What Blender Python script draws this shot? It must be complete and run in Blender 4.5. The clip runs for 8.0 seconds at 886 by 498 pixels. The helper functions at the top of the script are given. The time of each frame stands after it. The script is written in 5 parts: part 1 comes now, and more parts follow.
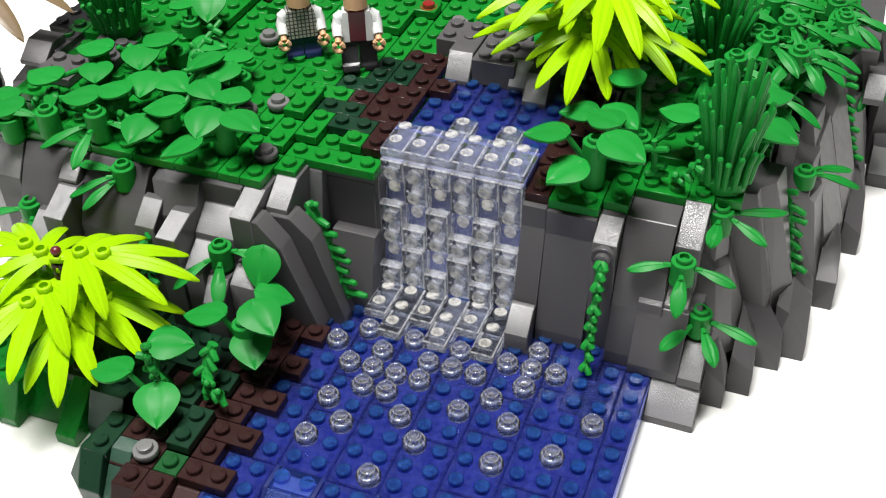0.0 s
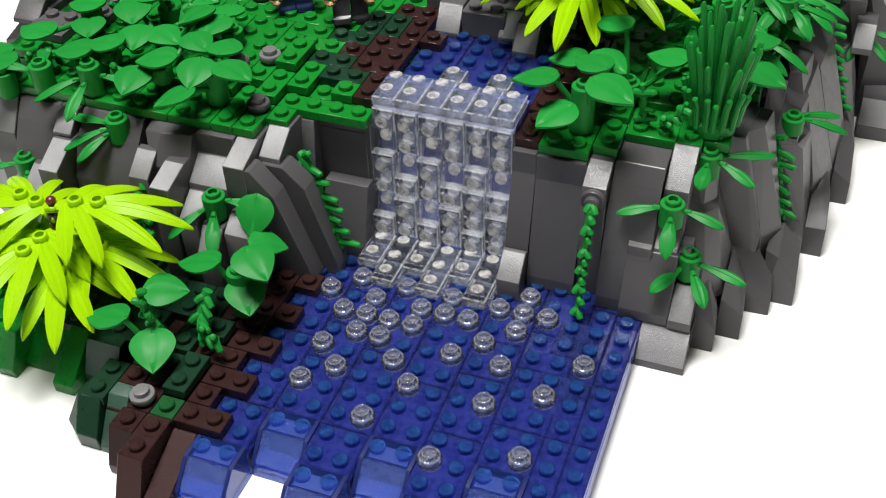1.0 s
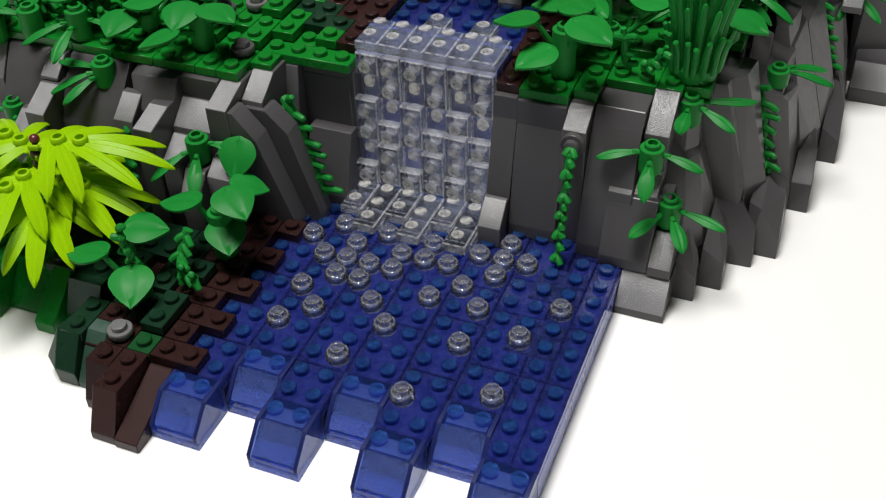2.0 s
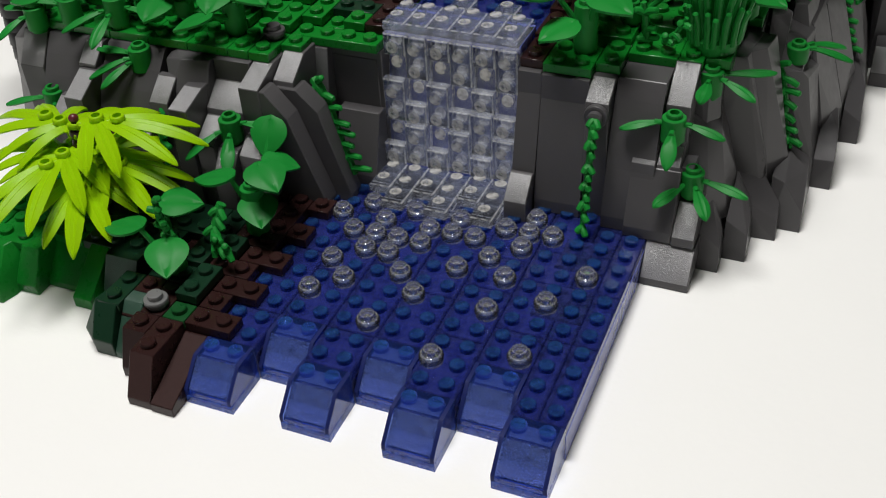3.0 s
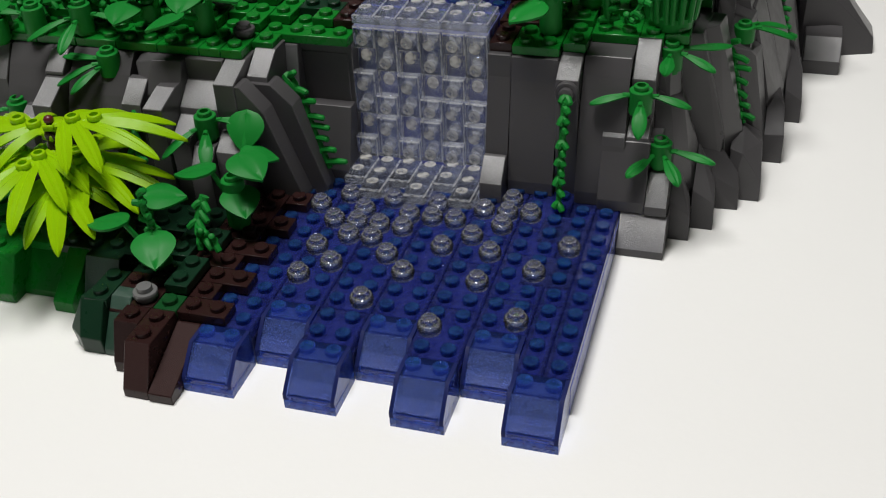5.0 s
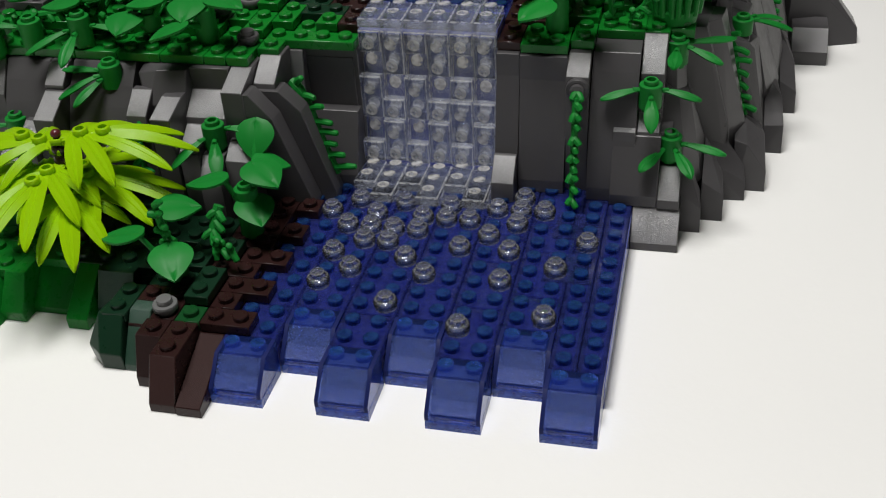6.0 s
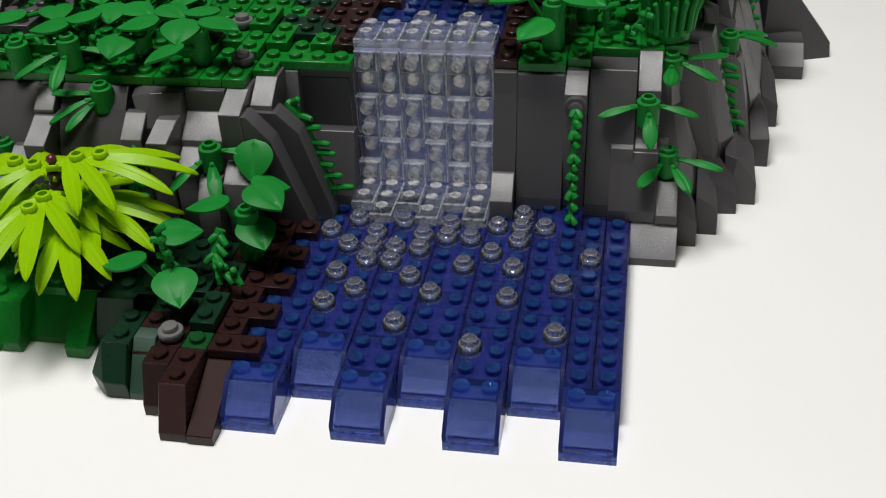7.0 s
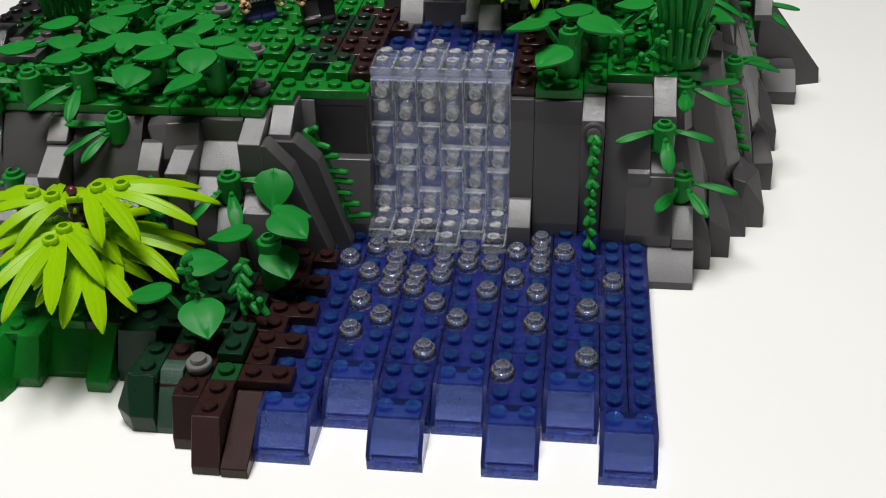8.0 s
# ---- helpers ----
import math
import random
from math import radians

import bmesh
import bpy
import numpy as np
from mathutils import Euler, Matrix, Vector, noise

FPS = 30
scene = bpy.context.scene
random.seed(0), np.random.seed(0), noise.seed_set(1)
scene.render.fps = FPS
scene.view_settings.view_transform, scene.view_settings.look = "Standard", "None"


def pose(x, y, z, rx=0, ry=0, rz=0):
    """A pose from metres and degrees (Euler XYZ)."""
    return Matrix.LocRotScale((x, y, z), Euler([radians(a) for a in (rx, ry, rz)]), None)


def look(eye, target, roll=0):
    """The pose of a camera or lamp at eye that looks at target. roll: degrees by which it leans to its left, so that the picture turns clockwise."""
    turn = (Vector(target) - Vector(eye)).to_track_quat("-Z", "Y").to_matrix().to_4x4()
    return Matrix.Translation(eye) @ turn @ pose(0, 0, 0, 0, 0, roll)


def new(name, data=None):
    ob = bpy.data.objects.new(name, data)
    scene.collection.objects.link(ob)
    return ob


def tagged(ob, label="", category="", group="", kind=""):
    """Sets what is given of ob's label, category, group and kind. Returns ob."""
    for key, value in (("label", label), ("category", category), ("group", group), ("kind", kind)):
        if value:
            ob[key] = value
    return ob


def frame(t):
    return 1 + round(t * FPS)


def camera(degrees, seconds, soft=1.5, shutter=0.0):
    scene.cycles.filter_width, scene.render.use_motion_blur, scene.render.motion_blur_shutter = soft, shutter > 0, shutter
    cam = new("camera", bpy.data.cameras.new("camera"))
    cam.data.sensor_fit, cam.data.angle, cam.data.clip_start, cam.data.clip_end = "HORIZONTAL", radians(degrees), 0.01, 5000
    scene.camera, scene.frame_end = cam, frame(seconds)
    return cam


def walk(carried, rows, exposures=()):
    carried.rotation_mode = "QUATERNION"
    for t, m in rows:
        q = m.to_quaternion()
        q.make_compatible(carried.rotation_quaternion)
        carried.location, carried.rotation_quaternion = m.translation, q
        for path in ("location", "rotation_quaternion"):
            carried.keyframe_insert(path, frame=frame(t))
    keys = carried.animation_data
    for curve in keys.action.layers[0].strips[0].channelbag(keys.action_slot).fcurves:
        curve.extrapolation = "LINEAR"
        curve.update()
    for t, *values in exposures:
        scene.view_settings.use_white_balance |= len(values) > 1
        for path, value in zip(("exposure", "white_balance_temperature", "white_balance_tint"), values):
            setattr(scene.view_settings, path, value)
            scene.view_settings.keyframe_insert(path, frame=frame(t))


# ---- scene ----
U = 0.008  # one stud pitch in metres; a plate is 0.4 U high, a brick 1.2 U
cam = camera(44.54, 8.0, soft=1.15)
# seconds, eye, aim and roll, in stud pitches
ROWS = [
    (0, (3.368, -17.609, 33.041), (-2.297, -3.288, 20.282), -1.47),
    (0.3, (3.635, -18.060, 32.808), (-2.037, -3.765, 20.021), -1.87),
    (0.5, (3.784, -18.334, 32.623), (-1.857, -4.111, 19.743), -2.25),
    (0.8, (3.931, -18.568, 32.401), (-1.659, -4.393, 19.446), -2.29),
    (1, (4.113, -18.764, 32.078), (-1.498, -4.589, 19.132), -2.08),
    (1.3, (4.802, -18.765, 31.599), (-0.976, -4.716, 18.590), -2.51),
    (1.5, (5.422, -18.784, 31.316), (-0.441, -4.776, 18.301), -2.42),
    (1.8, (5.834, -19.234, 30.510), (-0.006, -5.099, 17.621), -2.18),
    (2, (6.076, -19.797, 30.147), (0.118, -5.657, 17.319), -2.13),
    (2.2, (6.230, -20.583, 30.354), (0.192, -6.398, 17.612), -2.16),
    (3.3, (7.228, -22.638, 27.206), (0.559, -8.015, 15.302), -3.92),
    (3.5, (7.377, -23.287, 26.492), (0.808, -8.435, 14.819), -3.96),
    (3.8, (7.200, -24.042, 26.459), (0.902, -9.033, 14.838), -3.74),
    (4, (7.065, -24.448, 26.427), (0.925, -9.324, 14.869), -3.73),
    (4.3, (6.524, -24.673, 26.485), (0.703, -9.437, 14.911), -3.42),
    (4.5, (6.029, -24.934, 26.644), (0.434, -9.593, 15.095), -3.31),
    (4.8, (5.341, -25.289, 26.565), (0.013, -9.769, 15.131), -3.19),
    (5, (4.755, -25.639, 26.503), (-0.382, -9.996, 15.149), -3.28),
    (6.5, (1.075, -26.419, 26.336), (-2.762, -10.367, 15.040), -3.29),
    (6.8, (0.341, -26.511, 26.557), (-3.161, -10.347, 15.311), -2.82),
    (7, (-0.274, -26.655, 26.634), (-3.535, -10.360, 15.506), -2.81),
    (7.3, (-0.855, -26.746, 26.725), (-3.894, -10.361, 15.667), -2.99),
    (7.5, (-1.255, -26.850, 26.841), (-4.140, -10.370, 15.882), -3.04),
    (7.8, (-2.358, -27.051, 26.727), (-4.847, -10.394, 15.940), -2.31),
    (8, (-3.201, -27.164, 26.674), (-5.563, -10.440, 15.964), -1.89),
]
walk(cam, [(t, look([U * v for v in e], [U * v for v in a], r)) for t, e, a, r in ROWS],
     [(0.0, 0.68), (1.0, 0.44), (2.0, -0.13), (3.5, -0.41), (5.0, -0.45), (6.5, -0.45), (7.2, -0.35), (8.0, -0.30)])
# ---- end of camera ----
# ---------------------------------------------------------------- light
world = bpy.data.worlds.new("room_air")
scene.world = world
world.use_nodes = True
world.node_tree.nodes["Background"].inputs[0].default_value = (0.9, 0.95, 1.0, 1)
world.node_tree.nodes["Background"].inputs[1].default_value = 0.009


def area_lamp(name, x, y, z, w, d, watts, target, colour):
    lamp = bpy.data.lights.new(name, "AREA")
    lamp.shape, lamp.size, lamp.size_y, lamp.energy, lamp.color = "RECTANGLE", w, d, watts, colour
    ob = new(name, lamp)
    ob.matrix_world = look((x, y, z), target)
    return ob


LAMP_Z = 1.32
area_lamp("ceiling_lamp", -0.20, 0.0, LAMP_Z - 0.03, 0.42, 0.52, 24.8, (-0.16, 0.02, 0), (1.0, 0.985, 0.965))

# ---------------------------------------------------------------- materials


def plastic(name, colour, rough=0.28, grain=0.0, vary=0.10, dust=0.15):
    """Moulded plastic: slight shade differences, fine scuffs; grain > 0 gives the rough face of a slope, its sparkle
    painted as colour specks.
    """
    m = bpy.data.materials.new(name)
    m.use_nodes = True
    nt = m.node_tree
    bs = nt.nodes["Principled BSDF"]
    co = nt.nodes.new("ShaderNodeTexCoord")
    info = nt.nodes.new("ShaderNodeObjectInfo")
    n1 = nt.nodes.new("ShaderNodeTexNoise")
    n1.inputs["Scale"].default_value = 70
    n1.inputs["Detail"].default_value = 3
    nt.links.new(co.outputs["Object"], n1.inputs["Vector"])
    add = nt.nodes.new("ShaderNodeMath")
    add.operation = "ADD"
    nt.links.new(n1.outputs["Fac"], add.inputs[0])
    nt.links.new(info.outputs["Random"], add.inputs[1])
    mr = nt.nodes.new("ShaderNodeMapRange")
    mr.inputs["From Min"].default_value, mr.inputs["From Max"].default_value = 0.2, 1.7
    mr.inputs["To Min"].default_value, mr.inputs["To Max"].default_value = 1 - vary, 1 + vary
    nt.links.new(add.outputs[0], mr.inputs["Value"])
    mul = nt.nodes.new("ShaderNodeVectorMath")
    mul.operation = "SCALE"
    mul.inputs[0].default_value = colour
    nt.links.new(mr.outputs["Result"], mul.inputs["Scale"])
    nt.links.new(mul.outputs["Vector"], bs.inputs["Base Color"])
    n2 = nt.nodes.new("ShaderNodeTexNoise")
    n2.inputs["Scale"].default_value = 320
    n2.inputs["Detail"].default_value = 4
    nt.links.new(co.outputs["Object"], n2.inputs["Vector"])
    rr = nt.nodes.new("ShaderNodeMapRange")
    rr.inputs["To Min"].default_value, rr.inputs["To Max"].default_value = rough - 0.08, rough + dust
    nt.links.new(n2.outputs["Fac"], rr.inputs["Value"])
    nt.links.new(rr.outputs["Result"], bs.inputs["Roughness"])
    bump = nt.nodes.new("ShaderNodeBump")
    n3 = nt.nodes.new("ShaderNodeTexNoise")
    nt.links.new(co.outputs["Object"], n3.inputs["Vector"])
    if grain > 0:
        # light and dark colour specks imitate the sparkle of the grain
        n1.inputs["Scale"].default_value = 1700
        mr.inputs["From Min"].default_value, mr.inputs["From Max"].default_value = 0.6, 1.4
        mr.inputs["To Min"].default_value, mr.inputs["To Max"].default_value = 0.72, 1.28
        n3.inputs["Scale"].default_value = 4200
        n3.inputs["Detail"].default_value = 1
        bump.inputs["Strength"].default_value = grain
        bump.inputs["Distance"].default_value = 0.0003
    else:
        n3.inputs["Scale"].default_value = 140
        bump.inputs["Strength"].default_value = 0.06
        bump.inputs["Distance"].default_value = 0.0004
    nt.links.new(n3.outputs["Fac"], bump.inputs["Height"])
    nt.links.new(bump.outputs["Normal"], bs.inputs["Normal"])
    bs.inputs["IOR"].default_value = 1.5
    return m


def clear_plastic(name, colour, rough=0.02, ior=1.5, milk=0.03, frost=0.0, body=(0.9, 0.92, 0.95)):
    """Clear moulded plastic: refracts, tinted at each wall; a little light scatters in it (milk)."""
    m = bpy.data.materials.new(name)
    m.use_nodes = True
    nt = m.node_tree
    glass = nt.nodes["Principled BSDF"]
    out = nt.nodes["Material Output"]
    co = nt.nodes.new("ShaderNodeTexCoord")
    bump = nt.nodes.new("ShaderNodeBump")
    n3 = nt.nodes.new("ShaderNodeTexNoise")
    n3.inputs["Scale"].default_value = 2600 if frost else 260
    nt.links.new(co.outputs["Object"], n3.inputs["Vector"])
    bump.inputs["Strength"].default_value = frost if frost else 0.12
    bump.inputs["Distance"].default_value = 0.0003
    nt.links.new(n3.outputs["Fac"], bump.inputs["Height"])
    glass.inputs["Base Color"].default_value = (*colour, 1)
    glass.inputs["Transmission Weight"].default_value = 1.0
    glass.inputs["Roughness"].default_value = rough
    glass.inputs["IOR"].default_value = ior
    soft = nt.nodes.new("ShaderNodeBsdfDiffuse")
    soft.inputs["Color"].default_value = (*body, 1)
    for n in (soft, glass):
        nt.links.new(bump.outputs["Normal"], n.inputs["Normal"])
    vary = nt.nodes.new("ShaderNodeMapRange")
    vary.inputs["To Min"].default_value, vary.inputs["To Max"].default_value = milk * 0.6, milk * 1.4
    n4 = nt.nodes.new("ShaderNodeTexNoise")
    n4.inputs["Scale"].default_value = 120
    if frost > 0.5:
        # specks of pale scatter imitate glitter on the grained face
        n4.inputs["Scale"].default_value = 3200
        vary.inputs["From Min"].default_value, vary.inputs["From Max"].default_value = 0.50, 0.72
        vary.inputs["To Min"].default_value, vary.inputs["To Max"].default_value = milk * 0.25, min(1.0, milk * 2.2)
    nt.links.new(co.outputs["Object"], n4.inputs["Vector"])
    nt.links.new(n4.outputs["Fac"], vary.inputs["Value"])
    mix = nt.nodes.new("ShaderNodeMixShader")
    nt.links.new(vary.outputs["Result"], mix.inputs["Fac"])
    nt.links.new(glass.outputs[0], mix.inputs[1])
    nt.links.new(soft.outputs[0], mix.inputs[2])
    nt.links.new(mix.outputs[0], out.inputs["Surface"])
    return m


def clear_sheet(name, tint, milk, body, rough=0.04):
    """Thin clear plastic whose walls bend light too little to matter: see-through, glossy, with scatter (milk) standing
    in for light caught inside.
    """
    m = bpy.data.materials.new(name)
    m.use_nodes = True
    nt = m.node_tree
    nt.nodes.remove(nt.nodes["Principled BSDF"])
    out = nt.nodes["Material Output"]
    see = nt.nodes.new("ShaderNodeBsdfTransparent")
    see.inputs["Color"].default_value = (*tint, 1)
    soft = nt.nodes.new("ShaderNodeBsdfDiffuse")
    soft.inputs["Color"].default_value = (*body, 1)
    back = nt.nodes.new("ShaderNodeBsdfTranslucent")
    back.inputs["Color"].default_value = (*body, 1)
    glow = nt.nodes.new("ShaderNodeMixShader")
    glow.inputs["Fac"].default_value = 0.35
    nt.links.new(soft.outputs[0], glow.inputs[1])
    nt.links.new(back.outputs[0], glow.inputs[2])
    co = nt.nodes.new("ShaderNodeTexCoord")
    n1 = nt.nodes.new("ShaderNodeTexNoise")
    n1.inputs["Scale"].default_value, n1.inputs["Detail"].default_value = 420, 3
    nt.links.new(co.outputs["Object"], n1.inputs["Vector"])
    vary = nt.nodes.new("ShaderNodeMapRange")
    vary.inputs["From Min"].default_value, vary.inputs["From Max"].default_value = 0.35, 0.65
    vary.inputs["To Min"].default_value, vary.inputs["To Max"].default_value = milk * 0.6, min(1.0, milk * 1.4)
    nt.links.new(n1.outputs["Fac"], vary.inputs["Value"])
    clear = nt.nodes.new("ShaderNodeMixShader")
    nt.links.new(vary.outputs["Result"], clear.inputs["Fac"])
    nt.links.new(see.outputs[0], clear.inputs[1])
    nt.links.new(glow.outputs[0], clear.inputs[2])
    gloss = nt.nodes.new("ShaderNodeBsdfGlossy")
    gloss.inputs["Roughness"].default_value = rough
    bump = nt.nodes.new("ShaderNodeBump")
    bump.inputs["Strength"].default_value, bump.inputs["Distance"].default_value = 0.15, 0.0003
    nt.links.new(n1.outputs["Fac"], bump.inputs["Height"])
    nt.links.new(bump.outputs["Normal"], gloss.inputs["Normal"])
    fres = nt.nodes.new("ShaderNodeFresnel")
    fres.inputs["IOR"].default_value = 1.5
    mix = nt.nodes.new("ShaderNodeMixShader")
    nt.links.new(fres.outputs[0], mix.inputs["Fac"])
    nt.links.new(clear.outputs[0], mix.inputs[1])
    nt.links.new(gloss.outputs[0], mix.inputs[2])
    nt.links.new(mix.outputs[0], out.inputs["Surface"])
    return m


GREY = plastic("dark_grey_plastic", (0.068, 0.065, 0.067), 0.30)
GREY.node_tree.nodes["Principled BSDF"].inputs["Specular IOR Level"].default_value = 0.35
# base colour lifted above GREY to imitate sheen on sloped faces
GREY_ROUGH = plastic("dark_grey_grained_plastic", (0.135, 0.132, 0.135), 0.31, grain=0.7)
GREY_ROUGH.node_tree.nodes["Principled BSDF"].inputs["Specular IOR Level"].default_value = 1.0
GREY_ROUGH.node_tree.nodes["Principled BSDF"].inputs["IOR"].default_value = 1.75
LIGHT_GREY = plastic("light_grey_plastic", (0.13, 0.13, 0.128), 0.28)
GREEN = plastic("green_plastic", (0.004, 0.145, 0.014), 0.26)
LEAF = plastic("leaf_green_plastic", (0.008, 0.180, 0.024), 0.42, vary=0.12)
LEAF.node_tree.nodes["Principled BSDF"].inputs["Specular IOR Level"].default_value = 0.17
# GREEN darkened for a bank plate that lies in shade
SHADED_GREEN = plastic("shaded_green_plastic", (0.004, 0.055, 0.012), 0.28)
DARK_GREEN = plastic("dark_green_plastic", (0.005, 0.026, 0.012), 0.28)
DARK_GREEN_ROUGH = plastic("dark_green_grained_plastic", (0.014, 0.045, 0.028), 0.36, grain=0.5)
BROWN_ROUGH = plastic("reddish_brown_grained_plastic", (0.030, 0.0135, 0.0125), 0.55, grain=0.4)
BROWN_ROUGH.node_tree.nodes["Principled BSDF"].inputs["Specular IOR Level"].default_value = 0.14
BROWN = plastic("reddish_brown_plastic", (0.022, 0.0085, 0.0078), 0.26)
LIME = plastic("lime_plastic", (0.34, 0.60, 0.003), 0.30, vary=0.08)
LIME.node_tree.nodes["Principled BSDF"].inputs["Specular IOR Level"].default_value = 0.16
nt = LIME.node_tree
thin = nt.nodes.new("ShaderNodeBsdfTranslucent")
thin.inputs["Color"].default_value = (0.45, 0.72, 0.004, 1)
both = nt.nodes.new("ShaderNodeMixShader")
both.inputs["Fac"].default_value = 0.28
nt.links.new(nt.nodes["Principled BSDF"].outputs[0], both.inputs[1])
nt.links.new(thin.outputs[0], both.inputs[2])
nt.links.new(both.outputs[0], nt.nodes["Material Output"].inputs["Surface"])
TAN = plastic("brown_leaf_plastic", (0.16, 0.11, 0.06), 0.32)
RED = plastic("dark_red_plastic", (0.20, 0.015, 0.012), 0.22)
BLACK = plastic("black_plastic", (0.012, 0.012, 0.013), 0.30)
NAVY = plastic("navy_plastic", (0.010, 0.018, 0.075), 0.30)
SKIN = plastic("light_nougat_plastic", (0.62, 0.36, 0.20), 0.30)
WHITE_P = plastic("white_plastic", (0.60, 0.61, 0.60), 0.28)
MAROON = plastic("maroon_plastic", (0.10, 0.012, 0.018), 0.30)
CLEAR = clear_sheet("clear_plastic", (0.90, 0.92, 0.98), 0.020, (0.62, 0.67, 0.84))
# edges and rims whitened in place of bright light piped through clear walls
CLEAR_EDGE = clear_sheet("clear_edge_glint_plastic", (0.82, 0.85, 0.92), 0.20, (0.72, 0.73, 0.76))
CLEAR_RIM = clear_sheet("clear_rim_glint_plastic", (0.85, 0.87, 0.9), 0.30, (0.90, 0.90, 0.88), 0.02)
BUBBLE = clear_sheet("clear_bubble_plastic", (0.95, 0.955, 0.965), 0.085, (0.78, 0.78, 0.77), 0.02)
BUBBLE_RIM = clear_sheet("bubble_rim_glint_plastic", (0.85, 0.86, 0.87), 0.24, (0.85, 0.85, 0.84), 0.02)
BLUE = clear_sheet("transparent_blue_plastic", (0.24, 0.33, 0.76), 0.36, (0.046, 0.062, 0.275), 0.05)
BLUE_SLOPE = clear_plastic("transparent_blue_slope_plastic", (0.20, 0.31, 0.76), 0.0, milk=0.10, body=(0.045, 0.09, 0.40))
BLUE_ROUGH = clear_plastic("transparent_blue_grained_plastic", (0.4, 0.55, 0.95), 0.25, milk=0.42, frost=0.8, body=(0.13, 0.21, 0.62))
# clear stud tops painted pale to imitate the glints on them
CLEAR_STUD = clear_sheet("clear_stud_glint_plastic", (0.9, 0.92, 0.96), 0.40, (0.92, 0.89, 0.80), 0.02)
BUBBLE_STUD = clear_sheet("bubble_top_glint_plastic", (0.92, 0.92, 0.93), 0.12, (0.85, 0.85, 0.84), 0.02)
# the same blue, tops tinted lighter and walls darker to shade the studs
BLUE_STUD = clear_sheet("lightened_blue_stud_top_plastic", (0.30, 0.42, 0.75), 0.42, (0.028, 0.10, 0.30), 0.04)
BLUE_WALL = clear_sheet("darkened_blue_stud_wall_plastic", (0.16, 0.26, 0.62), 0.40, (0.012, 0.046, 0.19), 0.05)
BLUE_FOOT = clear_sheet("transparent_blue_foot_plastic", (0.14, 0.22, 0.62), 0.45, (0.05, 0.11, 0.42), 0.05)
# opaque dark blue in place of dimness seen along clear slope rims
BLUE_EDGE = plastic("darkened_blue_rim_plastic", (0.011, 0.017, 0.085), 0.34)
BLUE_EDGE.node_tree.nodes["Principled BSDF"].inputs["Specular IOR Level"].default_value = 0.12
# opaque pale blue in place of light reflected by or carried in clear plastic
BLUE_LIT = plastic("lit_blue_plastic", (0.12, 0.145, 0.42), 0.14, vary=0.2)
# opaque; its darkness stands in for the dim depth of clear lower bricks
BLUE_DEEP = plastic("opaque_dim_blue_plastic", (0.013, 0.014, 0.052), 0.25, vary=0.3)
# opaque blue that stands in for the shade behind the fall
SHADE_BLUE = plastic("shade_blue_plastic", (0.062, 0.075, 0.25), 0.25, vary=0.35)
for m in (GREEN, DARK_GREEN, BROWN):
    m.node_tree.nodes["Principled BSDF"].inputs["Specular IOR Level"].default_value = 0.33
STUD_TOPS = {CLEAR.name: CLEAR_STUD, BUBBLE.name: BUBBLE_STUD, BLUE.name: BLUE_STUD, BLUE_SLOPE.name: BLUE_STUD, BLUE_FOOT.name: BLUE_STUD}


def paper(name, colour, scale, rough):
    m = bpy.data.materials.new(name)
    m.use_nodes = True
    nt = m.node_tree
    bs = nt.nodes["Principled BSDF"]
    co = nt.nodes.new("ShaderNodeTexCoord")
    n1 = nt.nodes.new("ShaderNodeTexNoise")
    n1.inputs["Scale"].default_value = scale
    n1.inputs["Detail"].default_value = 6
    nt.links.new(co.outputs["Object"], n1.inputs["Vector"])
    ramp = nt.nodes.new("ShaderNodeValToRGB")
    ramp.color_ramp.elements[0].position, ramp.color_ramp.elements[1].position = 0.3, 0.7
    ramp.color_ramp.elements[0].color = (*[c * 0.965 for c in colour], 1)
    ramp.color_ramp.elements[1].color = (*colour, 1)
    nt.links.new(n1.outputs["Fac"], ramp.inputs["Fac"])
    nt.links.new(ramp.outputs["Color"], bs.inputs["Base Color"])
    bs.inputs["Roughness"].default_value = rough
    bump = nt.nodes.new("ShaderNodeBump")
    bump.inputs["Strength"].default_value, bump.inputs["Distance"].default_value = 0.15, 0.0004
    n2 = nt.nodes.new("ShaderNodeTexNoise")
    n2.inputs["Scale"].default_value = 400
    nt.links.new(co.outputs["Object"], n2.inputs["Vector"])
    nt.links.new(n2.outputs["Fac"], bump.inputs["Height"])
    nt.links.new(bump.outputs["Normal"], bs.inputs["Normal"])
    return m


TABLE = paper("white_sheet", (0.86, 0.855, 0.83), 6, 0.5)
WALL = paper("grey_wall_paint", (0.15, 0.147, 0.143), 3, 0.8)

# ---------------------------------------------------------------- mesh helpers (lengths in stud pitches)
MESHES = {}


def finish(bm, name, materials, smooth=38):
    bmesh.ops.recalc_face_normals(bm, faces=bm.faces)
    bmesh.ops.scale(bm, vec=(U, U, U), verts=bm.verts)
    me = bpy.data.meshes.new(name)
    bm.to_mesh(me)
    bm.free()
    for m in materials if isinstance(materials, (list, tuple)) else [materials]:
        me.materials.append(m)
    me.polygons.foreach_set("use_smooth", [True] * len(me.polygons))
    me.set_sharp_from_angle(angle=radians(smooth))
    return me


def put(name, me, parent=None, at=(0, 0, 0), turn=(0, 0, 0), label=""):
    ob = new(name, me)
    ob.matrix_basis = pose(at[0] * U, at[1] * U, at[2] * U, *turn)
    if parent:
        ob.parent = parent
    return tagged(ob, label)


